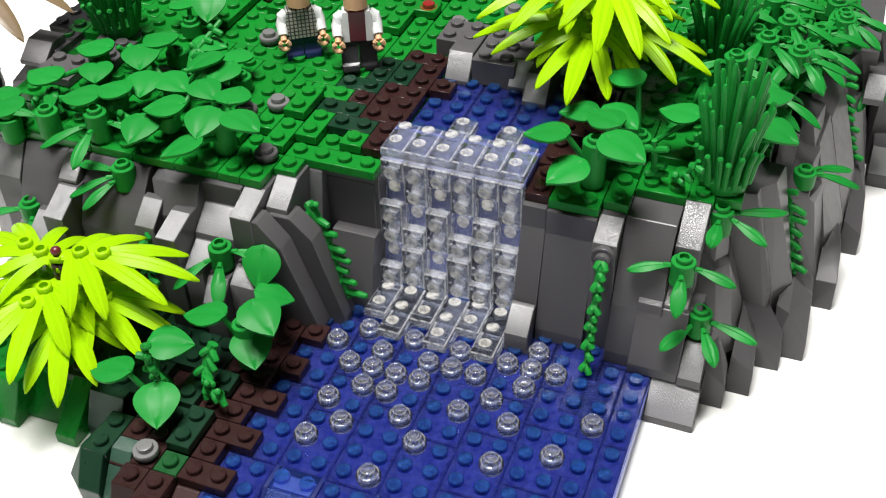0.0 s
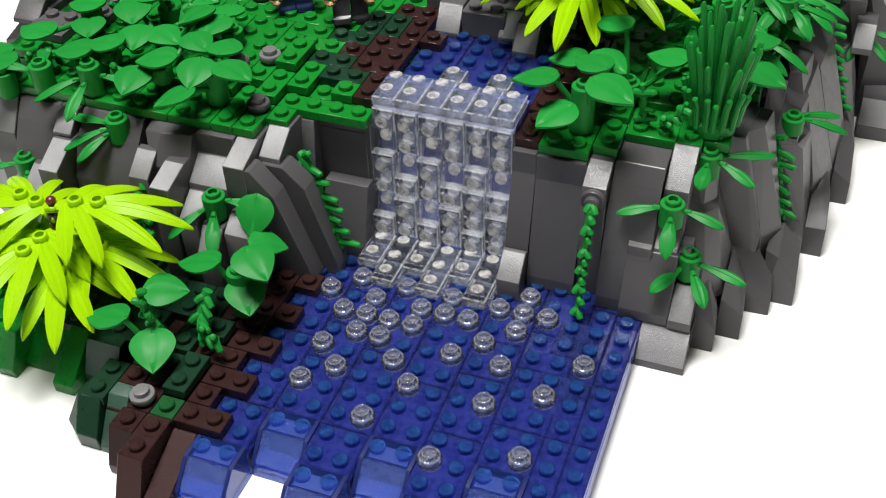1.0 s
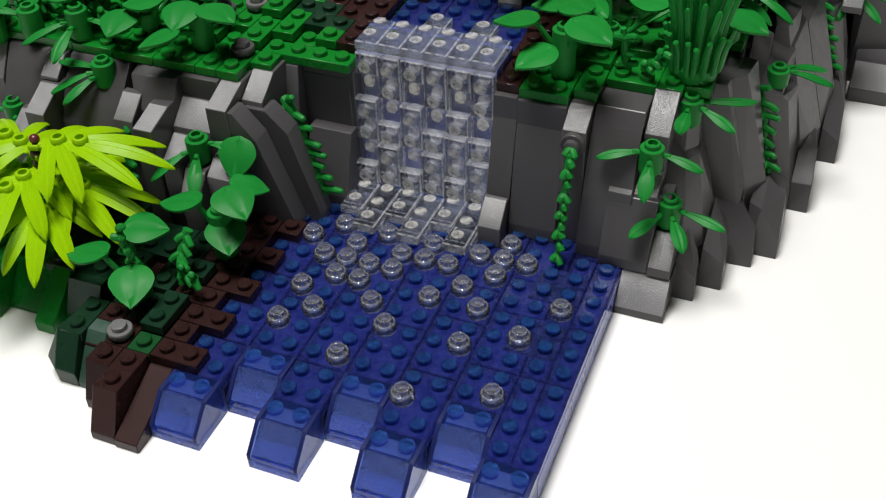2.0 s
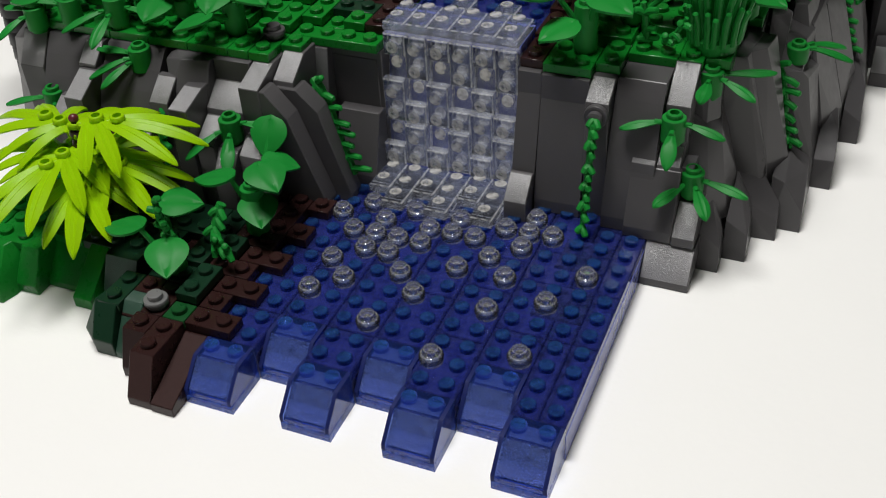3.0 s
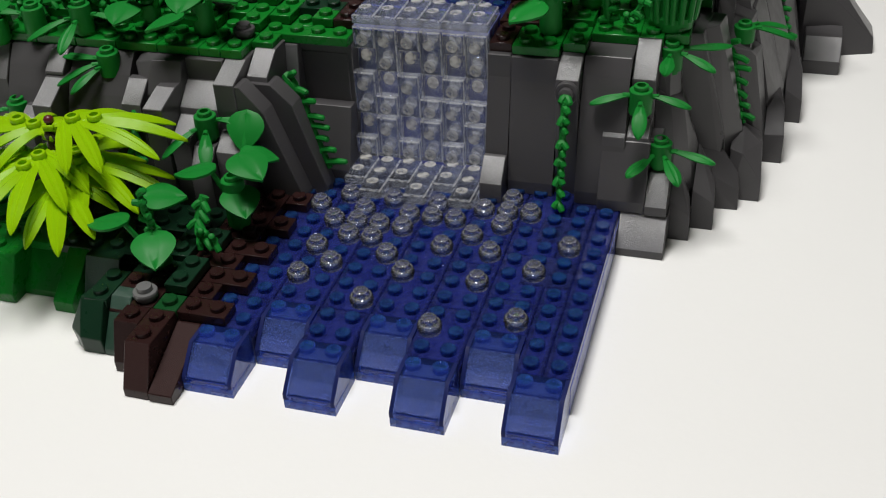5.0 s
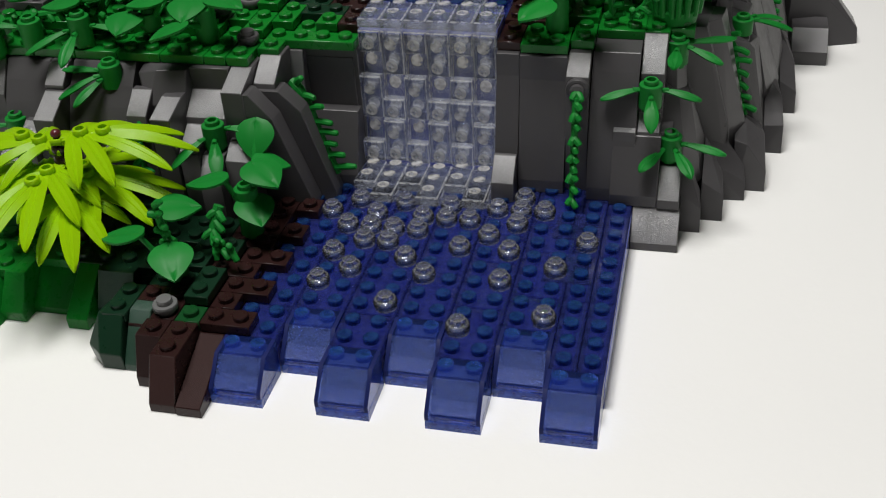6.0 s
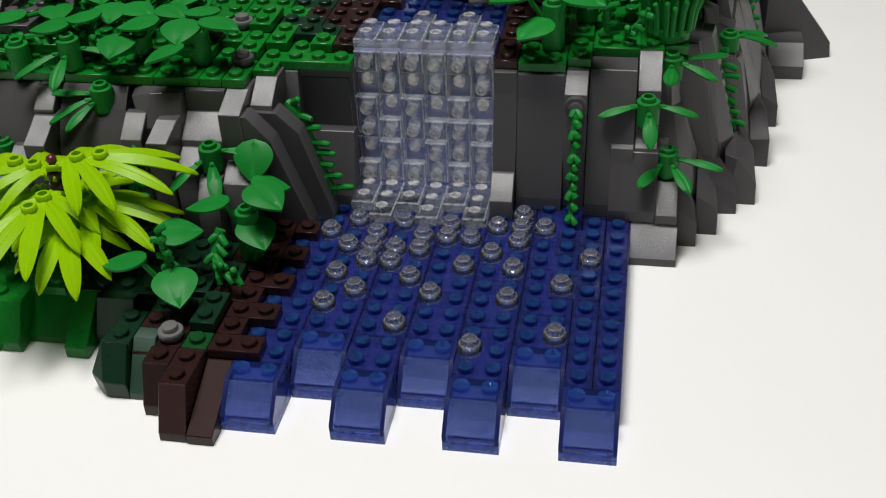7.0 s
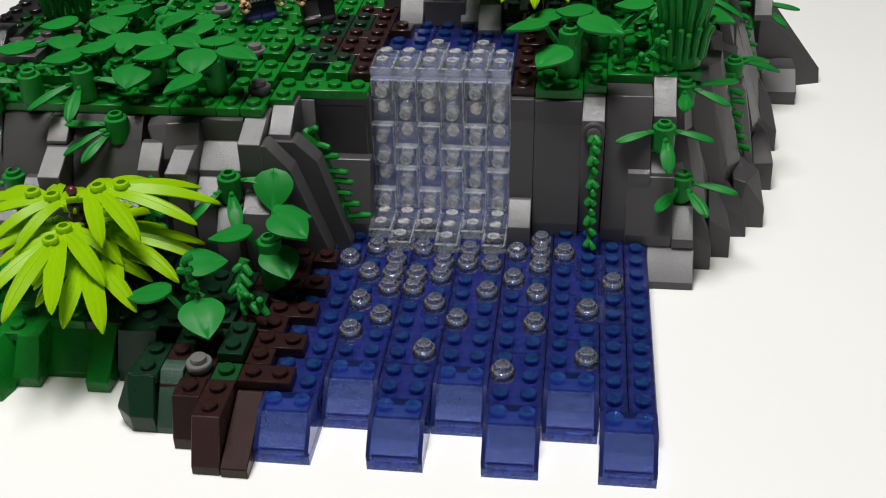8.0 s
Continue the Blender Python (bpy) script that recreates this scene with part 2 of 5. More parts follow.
def thing(name, at, label, category, group=""):
    ob = new(name)
    ob.empty_display_size = 0.004
    ob.matrix_basis = pose(at[0] * U, at[1] * U, at[2] * U)
    return tagged(ob, label, category, group)


def part(name, bm, material, parent, label="", at=(0, 0, 0), turn=(0, 0, 0), smooth=38):
    return put(name, finish(bm, name, material, smooth), parent, at, turn, label)


def add_box(bm, x0, y0, z0, x1, y1, z1, bevel=0.03):
    vs = [bm.verts.new((x, y, z)) for x in (x0, x1) for y in (y0, y1) for z in (z0, z1)]
    fs = [bm.faces.new([vs[i] for i in q]) for q in ((0, 1, 3, 2), (4, 6, 7, 5), (0, 4, 5, 1), (2, 3, 7, 6), (0, 2, 6, 4), (1, 5, 7, 3))]
    if bevel:
        bmesh.ops.bevel(bm, geom=list({e for f in fs for e in f.edges}), offset=bevel, segments=1, affect="EDGES")


def add_stud(bm, x, y, z, r=0.30, h=0.21, n=14, hollow=0.0):
    """A stud with a rounded rim; hollow: the radius of its open middle."""
    rows = [(r, 0.0), (r, h - 0.035), (r - 0.035, h)]
    if hollow:
        rows += [(hollow, h), (hollow, 0.0)]
    rings = [[bm.verts.new((x + rr * math.cos(2 * math.pi * i / n), y + rr * math.sin(2 * math.pi * i / n), z + zz)) for i in range(n)] for rr, zz in rows]
    for a, b in zip(rings, rings[1:]):
        for i in range(n):
            bm.faces.new((a[i], a[(i + 1) % n], b[(i + 1) % n], b[i]))
    bm.faces.new(rings[-1])


def add_prism(bm, profile, x0, x1, bevel=0.03, slope_index=0):
    """A profile in (y, z), run out in x from x0 to x1."""
    a = [bm.verts.new((x0, y, z)) for y, z in profile]
    b = [bm.verts.new((x1, y, z)) for y, z in profile]
    n = len(profile)
    fs = [bm.faces.new(a), bm.faces.new(b[::-1])]
    for i in range(n):
        f = bm.faces.new((a[i], b[i], b[(i + 1) % n], a[(i + 1) % n]))
        fs.append(f)
        dy, dz = profile[(i + 1) % n][0] - profile[i][0], profile[(i + 1) % n][1] - profile[i][1]
        if slope_index and abs(dy) > 0.15 and abs(dz) > 0.15:
            f.material_index = slope_index
    if bevel:
        bmesh.ops.bevel(bm, geom=list({e for f in fs for e in f.edges}), offset=bevel, segments=1, affect="EDGES")


def add_tube(bm, path, radius, n=8, cap=True):
    """A round rod along a list of points; radius may be a list."""
    pts = [Vector(p) for p in path]
    rad = radius if isinstance(radius, (list, tuple)) else [radius] * len(pts)
    rings = []
    for i, p in enumerate(pts):
        d = (pts[min(i + 1, len(pts) - 1)] - pts[max(i - 1, 0)]).normalized()
        side = d.cross(Vector((0, 0, 1)) if abs(d.z) < 0.9 else Vector((1, 0, 0))).normalized()
        up = side.cross(d)
        rings.append([bm.verts.new(p + rad[i] * (math.cos(2 * math.pi * k / n) * side + math.sin(2 * math.pi * k / n) * up)) for k in range(n)])
    for a, b in zip(rings, rings[1:]):
        for k in range(n):
            bm.faces.new((a[k], a[(k + 1) % n], b[(k + 1) % n], b[k]))
    if cap:
        bm.faces.new(rings[0][::-1])
        bm.faces.new(rings[-1])


def plate_mesh(w, d, h, mat, studs="all"):
    key = (w, d, h, mat.name, studs)
    if mat.name in CLEARS:
        return clear_plate_mesh(w, d, h, mat, studs)
    if key not in MESHES:
        bm = bmesh.new()
        g = 0.015
        add_box(bm, g, g, 0, w - g, d - g, h)
        for i in range(int(w)):
            for j in range(int(d)):
                if studs == "all" or (studs == "back" and j == int(d) - 1):
                    add_stud(bm, i + 0.5, j + 0.5, h - 0.002)
        MESHES[key] = finish(bm, "plate", mat)
    return MESHES[key]


CLEARS = {m.name for m in (CLEAR, BUBBLE, BLUE, BLUE_SLOPE, BLUE_FOOT)}


def pierced(bm, xs, ys, z, r, rise, cap, skip=False):
    """A level sheet of cells with a round rise (or pit) of radius r in each; cells end at xs and ys, centres at the half pitches."""
    for i in range(len(xs) - 1):
        for j in range(len(ys) - 1):
            xa, xb, ya, yb = xs[i], xs[i + 1], ys[j], ys[j + 1]
            cx, cy = i + 0.5, j + 0.5
            edge = []
            for k in range(4):
                f = k / 4
                edge.append((xa + f * (xb - xa), ya))
            for k in range(4):
                edge.append((xb, ya + k / 4 * (yb - ya)))
            for k in range(4):
                edge.append((xb - k / 4 * (xb - xa), yb))
            for k in range(4):
                edge.append((xa, yb - k / 4 * (yb - ya)))
            rim = [bm.verts.new((x, y, z)) for x, y in edge]
            if skip:
                bm.faces.new(rim)
                continue
            angles = [math.atan2(y - cy, x - cx) for x, y in edge]
            rings = [rim]
            for rr, zz in ((r, z), (r, z + rise - cap), (r - abs(cap), z + rise)):
                rings.append([bm.verts.new((cx + rr * math.cos(a), cy + rr * math.sin(a), zz)) for a in angles])
            for row, (a, b) in enumerate(zip(rings, rings[1:])):
                for k in range(16):
                    bm.faces.new((a[k], a[(k + 1) % 16], b[(k + 1) % 16], b[k])).material_index = 2 if cap > 0.03 and row else 0
            bm.faces.new(rings[-1]).material_index = 1 if cap > 0.03 else 0


def clear_plate_mesh(w, d, h, mat, studs="all"):
    """A see-through plate as one closed shell: studs above, hollow below with a pit under each stud, a fine chamfer round its top."""
    key = ("clear", w, d, h, mat.name, studs)
    if key in MESHES:
        return MESHES[key]
    g, wall, roof, c = 0.015, 0.17, 0.13, 0.05
    w, d = int(w), int(d)
    bm = bmesh.new()

    def extruded(edges, index):
        geom = bmesh.ops.extrude_edge_only(bm, edges=edges)["geom"]
        for f in geom:
            if isinstance(f, bmesh.types.BMFace):
                f.material_index = index
        return [v for v in geom if isinstance(v, bmesh.types.BMVert)], [e for e in geom if isinstance(e, bmesh.types.BMEdge) and len(e.link_faces) == 1]

    pierced(bm, [g + c] + list(range(1, w)) + [w - g - c], [g + c] + list(range(1, d)) + [d - g - c], h, 0.30, 0.21, 0.035, studs != "all")
    bmesh.ops.remove_doubles(bm, verts=bm.verts[:], dist=0.0004)
    verts, rims = extruded([e for e in bm.edges if len(e.link_faces) == 1], 4)
    for v in verts:
        v.co.x += c if v.co.x > w - g - c - 0.001 else -c if v.co.x < g + c + 0.001 else 0
        v.co.y += c if v.co.y > d - g - c - 0.001 else -c if v.co.y < g + c + 0.001 else 0
        v.co.z = h - c
    verts, rims = extruded(rims, 3)
    for v in verts:
        v.co.z = 0
    if h > 0.2:
        before = set(bm.verts)
        pierced(bm, [wall] + list(range(1, w)) + [w - wall], [wall] + list(range(1, d)) + [d - wall], h - roof, 0.15, 0.20, 0.02, studs != "all")
        bmesh.ops.remove_doubles(bm, verts=[v for v in bm.verts if v not in before], dist=0.0004)
        verts, inner = extruded([e for e in bm.edges if len(e.link_faces) == 1 and e not in rims], 3)
        for v in verts:
            v.co.z = 0
        bmesh.ops.bridge_loops(bm, edges=[e for e in bm.edges if len(e.link_faces) == 1])
    else:
        bmesh.ops.holes_fill(bm, edges=[e for e in bm.edges if len(e.link_faces) == 1], sides=0)
    bmesh.ops.recalc_face_normals(bm, faces=bm.faces[:])
    top = STUD_TOPS[mat.name]
    # blue studs take the shaded top and wall; clear plates the whitened edges
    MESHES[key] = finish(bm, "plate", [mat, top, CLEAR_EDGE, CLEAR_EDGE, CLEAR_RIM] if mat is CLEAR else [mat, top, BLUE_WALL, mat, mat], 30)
    return MESHES[key]


def plate(parent, x, y, z, w, d, mat, h=0.4, studs="all", name="plate", turn=0, label=""):
    """A plate or brick whose lower left front corner stands at x, y, z."""
    return put(name, plate_mesh(w, d, h, mat, studs), parent, (x, y, z), (0, 0, turn), label)


def slope_mesh(w, profile, mats, studs=()):
    key = ("slope", w, tuple(profile), mats[0].name, mats[1].name, tuple(studs))
    if key not in MESHES:
        bm = bmesh.new()
        add_prism(bm, profile, 0.012, w - 0.012, 0.028, 1)
        for x, y, z in studs:
            add_stud(bm, x, y, z)
        MESHES[key] = finish(bm, "slope_brick", list(mats), 30)
    return MESHES[key]


GREYS = (GREY, GREY_ROUGH)


def slope(parent, x, yf, z0, w, yb, zlip, zt, back, mats=GREYS, studs=(), name="slope_brick", turn=0):
    """A sloped brick facing -y: foot at yf from z0 to zlip, then up to zt at yb, then flat to back."""
    d1, d2 = round(yb - yf, 3), round(back - yf, 3)
    prof = [(0, 0), (0, round(zlip - z0, 3)), (d1, round(zt - z0, 3)), (d2, round(zt - z0, 3)), (d2, 0)]
    if d2 - d1 < 0.02:
        prof.pop(3)
    return put(name, slope_mesh(w, prof, mats, studs), parent, (x, yf, z0), (0, 0, turn))


def hull_part(parent, points, mats=GREY, name="rock_panel", bevel=0.03):
    """A faceted piece: the hull of its corner points."""
    bm = bmesh.new()
    for p in points:
        bm.verts.new(p)
    r = bmesh.ops.convex_hull(bm, input=bm.verts)
    bmesh.ops.delete(bm, geom=[v for v in bm.verts if not v.link_faces], context="VERTS")
    bmesh.ops.dissolve_limit(bm, angle_limit=radians(2), verts=bm.verts, edges=bm.edges)
    if bevel:
        bmesh.ops.bevel(bm, geom=list(bm.edges), offset=bevel, segments=1, affect="EDGES")
    return part(name, bm, mats, parent, smooth=8)


def add_blade(bm, base, heading, length, width, lift=0.0, droop=1.0, thick=0.10, n=9, keel=0.07, belly=0.45, root=0.25):
    """A sword-shaped leaf from base towards heading (degrees in plan), rising by lift and bending down by droop."""
    h = radians(heading)
    out, side = Vector((math.cos(h), math.sin(h), 0)), Vector((-math.sin(h), math.cos(h), 0))
    rings = []
    for i in range(n + 1):
        s = 1 - (1 - i / n) ** 1.4
        c = Vector(base) + out * (length * (s - 0.08 * droop / length * s * s)) + Vector((0, 0, lift * s - droop * s * s))
        shape = min(1, (s + root) / (belly + root)) ** 0.8 if s < belly else max(0.0, 1 - ((s - belly) / (1 - belly)) ** 2.5) ** 0.62
        w = max(0.03, width / 2 * shape)
        t = thick * (0.45 + 0.55 * shape)
        tip = keel * shape
        rings.append([bm.verts.new(c + o) for o in (side * w, side * w * 0.35 + Vector((0, 0, t * 0.6 + tip)), Vector((0, 0, t * 0.38 + tip * 0.1)), -side * w * 0.35 + Vector((0, 0, t * 0.6 + tip)), -side * w, -side * w * 0.8 - Vector((0, 0, t * 0.6)), side * w * 0.8 - Vector((0, 0, t * 0.6)))])
    m = len(rings[0])
    for a, b in zip(rings, rings[1:]):
        for k in range(m):
            bm.faces.new((a[k], a[(k + 1) % m], b[(k + 1) % m], b[k]))
    bm.faces.new(rings[0][::-1])
    bm.faces.new(rings[-1])


def heart_mesh(size=1.0, kind=0):
    """A heart-shaped leaf, 2.3 long, its base at the origin, its tip towards +y, cupped, with a groove along the middle."""
    key = ("heart", size, kind)
    if key not in MESHES:
        bm = bmesh.new()
        n, across = 14, 8
        top, low = [], []
        for i in range(n + 1):
            s = i / n
            w = math.sqrt(1 - ((0.36 - s) / 0.36) ** 2) if s < 0.36 else max(0.0, 1 - ((s - 0.36) / 0.64) ** 1.55) ** 0.92
            w = max(w, 0.02)
            y0 = 1.95 * s - 0.05
            rt, rl = [], []
            for k in range(across + 1):
                u = k / across * 2 - 1
                lobe = -0.24 * abs(u) * (1 - s) ** 3
                z = 0.12 * (1 - u * u) * math.sin(math.pi * min(1, s + 0.12)) - 0.16 * s * s + (-0.075 if k == across // 2 else 0)
                rt.append(bm.verts.new((u * w * size, (y0 + lobe) * size, (z + 0.05) * size)))
                rl.append(bm.verts.new((u * w * 0.97 * size, (y0 + lobe) * size, (z - 0.07) * size)))
            top.append(rt)
            low.append(rl)
        for i in range(n):
            for k in range(across):
                bm.faces.new((top[i][k], top[i][k + 1], top[i + 1][k + 1], top[i + 1][k]))
                bm.faces.new((low[i][k], low[i + 1][k], low[i + 1][k + 1], low[i][k + 1]))
            bm.faces.new((top[i][0], top[i + 1][0], low[i + 1][0], low[i][0]))
            bm.faces.new((top[i][across], low[i][across], low[i + 1][across], top[i + 1][across]))
        bm.faces.new(top[0] + low[0][::-1])
        bm.faces.new(top[n][::-1] + low[n])
        MESHES[key] = finish(bm, "leaf", LEAF, 50)
    return MESHES[key]


def round_plate_mesh(mat):
    """A round one-stud plate as one closed shell with a hollow cup below."""
    key = ("round", mat.name)
    if key not in MESHES:
        bm = bmesh.new()
        n = 24
        rows = [(0.36, 0.0), (0.36, 0.13), (0.47, 0.16), (0.48, 0.18), (0.48, 0.36), (0.46, 0.395), (0.43, 0.40), (0.30, 0.40), (0.30, 0.575), (0.29, 0.60), (0.26, 0.61)]
        rims, round_to = (1, 2, 4, 5, 8, 9), 38
        if mat is BUBBLE:
            # softly rounded, with a foot ring, a full waist and a dimpled stud
            rows = [(0.40, 0.0), (0.425, 0.02), (0.43, 0.05), (0.42, 0.09), (0.445, 0.13), (0.463, 0.19), (0.468, 0.26), (0.460, 0.33), (0.437, 0.39), (0.40, 0.43), (0.35, 0.445),
                    (0.31, 0.455), (0.298, 0.50), (0.296, 0.59), (0.282, 0.635), (0.25, 0.66), (0.19, 0.655), (0.10, 0.63)]
            rims, round_to = (1, 2, 9, 14), 75
        cup = [(0.28, 0.0), (0.28, 0.20), (0.25, 0.24), (0.15, 0.26), (0.14, 0.47)]
        for path in (rows, [rows[0]] + cup):
            rings = [[bm.verts.new((r * math.cos(2 * math.pi * i / n), r * math.sin(2 * math.pi * i / n), z)) for i in range(n)] for r, z in path]
            for row, (a, b) in enumerate(zip(rings, rings[1:])):
                for i in range(n):
                    bm.faces.new((a[i], a[(i + 1) % n], b[(i + 1) % n], b[i])).material_index = 2 if path is rows and row in rims else 0
            bm.faces.new(rings[-1]).material_index = 1 if path is rows else 0
        bmesh.ops.remove_doubles(bm, verts=bm.verts[:], dist=0.0004)
        bmesh.ops.recalc_face_normals(bm, faces=bm.faces[:])
        MESHES[key] = finish(bm, "round_plate", [mat, STUD_TOPS.get(mat.name, mat), BUBBLE_RIM if mat is BUBBLE else mat], round_to)
    return MESHES[key]


def round_stud(x, y, z, mat, label, group):
    ob = put("round_stud", round_plate_mesh(mat), None, (x, y, z))
    return tagged(ob, label, "toy stud", group)

# ---------------------------------------------------------------- the room and the table
def room_box(name, x0, y0, z0, x1, y1, z1, mat, label):
    bm = bmesh.new()
    add_box(bm, x0 / U, y0 / U, z0 / U, x1 / U, y1 / U, z1 / U, 0)
    return tagged(put(name, finish(bm, name, mat)), label, "room", kind="structure")


tagged(room_box("table_top", -0.80, -0.62, -0.738, 0.65, 0.90, 0.0, TABLE, "smooth white sheet covering the display table"), category="table")
room_box("floor", -1.3, -1.1, -0.80, 1.1, 1.3, -0.74, WALL, "plain grey floor of the room")
room_box("wall_north", -1.3, 1.3, -0.74, 1.1, 1.36, 1.44, WALL, "plain grey wall behind the table")
room_box("wall_south", -1.3, -1.16, -0.74, 1.1, -1.1, 1.44, WALL, "plain grey wall of the room")
room_box("wall_west", -1.36, -1.1, -0.74, -1.3, 1.3, 1.44, WALL, "plain grey wall of the room")
room_box("wall_east", 1.1, -1.1, -0.74, 1.16, 1.3, 1.44, WALL, "plain grey wall of the room")
room_box("ceiling", -1.3, -1.1, LAMP_Z + 0.12, 1.1, 1.3, LAMP_Z + 0.18, WALL, "plain grey ceiling")

# ---------------------------------------------------------------- the pool
pool = thing("pool", (0, 0, 0), "pool of transparent dark blue studded plates and slopes", "toy water")
BLUES = (BLUE_SLOPE, BLUE_ROUGH, BLUE_STUD, BLUE_EDGE)


def glassy(ob):
    ob.visible_shadow = False
    return ob


SLOPE_STUDS = ((0.5, 1.5, 1.198), (1.5, 1.5, 1.198))
for k in range(7):
    x, y = -2 - 2 * k, 0 if k % 2 == 0 else 2
    bm_key = ("pool_slope",)
    if bm_key not in MESHES:
        bm = bmesh.new()
        # raised side rims and a sunk rough face between them, hollow below
        add_prism(bm, [(0, 0), (0, 0.28), (0.95, 1.2), (2, 1.2), (2, 0)], 0.012, 0.165, 0.006)
        add_prism(bm, [(0, 0), (0, 0.28), (0.95, 1.2), (2, 1.2), (2, 0)], 1.835, 1.988, 0.006)
        bmesh.ops.recalc_face_normals(bm, faces=bm.faces[:])
        # rims get the darkened blue except on their outer and inner sides
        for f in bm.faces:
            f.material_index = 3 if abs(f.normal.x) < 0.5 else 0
        add_prism(bm, [(0.02, 0), (0.02, 0.20), (0.09, 0.25), (0.98, 1.15), (1.0, 1.2), (1.99, 1.2), (1.99, 0)], 0.17, 1.83, 0.0, 1)
        bmesh.ops.recalc_face_normals(bm, faces=bm.faces[:])
        shell = set(bm.faces)
        add_prism(bm, [(0.22, 0.01), (0.22, 0.16), (1.1, 1.03), (1.8, 1.03), (1.8, 0.01)], 0.2, 1.8, 0.0)
        inner = [f for f in bm.faces if f not in shell]
        bmesh.ops.recalc_face_normals(bm, faces=inner)
        bmesh.ops.reverse_faces(bm, faces=inner)
        for sx, sy, sz in SLOPE_STUDS:
            add_stud(bm, sx, sy, sz + 0.006)
            bm.faces.ensure_lookup_table()
            bm.faces[-1].material_index = 2
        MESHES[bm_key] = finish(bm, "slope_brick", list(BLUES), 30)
    glassy(put("slope_brick", MESHES[bm_key], pool, (x, y, 0.4)))
    # unseen opaque block added inside so the flat top looks dark
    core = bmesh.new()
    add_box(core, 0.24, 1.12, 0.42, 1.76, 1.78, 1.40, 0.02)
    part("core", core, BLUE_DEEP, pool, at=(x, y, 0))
    glassy(plate(pool, x, y, 0, 2, 2, BLUE_FOOT, 0.4, studs="none"))
random.seed(4)
covered = set()


def lay(parent, x, y, w, d, z, mat, h=0.4, post=None, name="plate"):
    covered.update((i, j) for i in range(x, x + w) for j in range(y, y + d))
    ob = plate(parent, x, y, z, w, d, mat, h, name=name)
    if post:
        post(ob)
    return ob


def pool_stack(x, y, w, d):
    """A transparent studded plate on an opaque dark brick that stands in for dim see-through depth."""
    lay(pool, x, y, w, d, 1.2, BLUE, 0.4, glassy)
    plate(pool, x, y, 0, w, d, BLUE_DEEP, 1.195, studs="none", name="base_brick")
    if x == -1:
        # thin opaque panel added; its pale blue imitates the table's reflection
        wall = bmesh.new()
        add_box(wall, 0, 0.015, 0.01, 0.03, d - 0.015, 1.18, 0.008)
        part("side_wall", wall, BLUE_LIT, pool, at=(-0.028, y, 0))


# the single row along the open side, then pairs of rows between the slopes
for y0, d in ((2, 4), (6, 3), (9, 4), (13, 2)):
    pool_stack(-1, y0, 1, d)
    pool_stack(-2, y0, 1, d)
for k in range(1, 7):
    y = 2 if k % 2 == 0 else 4
    while y < 15:
        d = min(random.choice((2, 3, 4)), 15 - y)
        pool_stack(-2 - 2 * k, y, 2, d)
        y += d
# two squares of a second layer
for x, y in ((-3, 10), (-3, 7)):
    glassy(plate(pool, x, y, 1.604, 2, 2, BLUE, 0.06))
BUBBLES = [(-12, 10), (-11, 11), (-10, 10), (-9, 11), (-11, 9), (-10, 9), (-9, 9), (-8, 10), (-10, 8), (-9, 8), (-11, 7), (-8, 9), (-7, 10), (-7, 11), (-6, 10), (-5, 11), (-4, 12), (-4, 11), (-3, 11), (-4, 10), (-5, 9), (-6, 8), (-4, 8), (-10, 6), (-8, 7), (-7, 6), (-11, 5), (-8, 4), (-4, 6), (-2, 7), (-1, 9), (-5, 3), (-2, 4)]
for x, y in BUBBLES:
    z = 1.664 if (x, y) in ((-2, 7), (-1, 9), (-3, 11)) and (x, y) != (-1, 9) else 1.6
    glassy(round_stud(x - 0.5, y + 0.5, z + 0.005, BUBBLE, "clear round toy stud on the blue pool, like a bubble", "clear studs on the pool"))

# ---------------------------------------------------------------- the waterfall
fall = thing("waterfall", (-9, 14, 1.6), "waterfall of clear stepped toy plates falling to a pool", "toy water")
FX, FY, FZ = -9, 14, 1.6


def fall_piece(x, y, z, mesh_w, d, turn=(0, 0, 0), studs="all"):
    return glassy(put("plate", plate_mesh(mesh_w, d, 0.4, CLEAR, studs), fall, (x - FX, y - FY, z - FZ), turn))


UP = (90, 0, 0)  # a plate turned up so that its studs face forwards
COLUMNS = ("sdPpds", "PpdsPp", "sdPpds", "PpdsPp", "sdsPps", "PpdsPp")
APRON = (12.05, 11.1, 12.1, 11.05, 12.2, 11.1)
# opaque backing added so that recessed cells of the fall look dim
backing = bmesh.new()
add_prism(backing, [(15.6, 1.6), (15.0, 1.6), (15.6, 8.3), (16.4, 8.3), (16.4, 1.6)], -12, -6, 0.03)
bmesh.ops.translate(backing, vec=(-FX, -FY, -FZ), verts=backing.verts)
part("backing", backing, SHADE_BLUE, fall, "dark blue backing added behind the clear plates for their dim recesses")
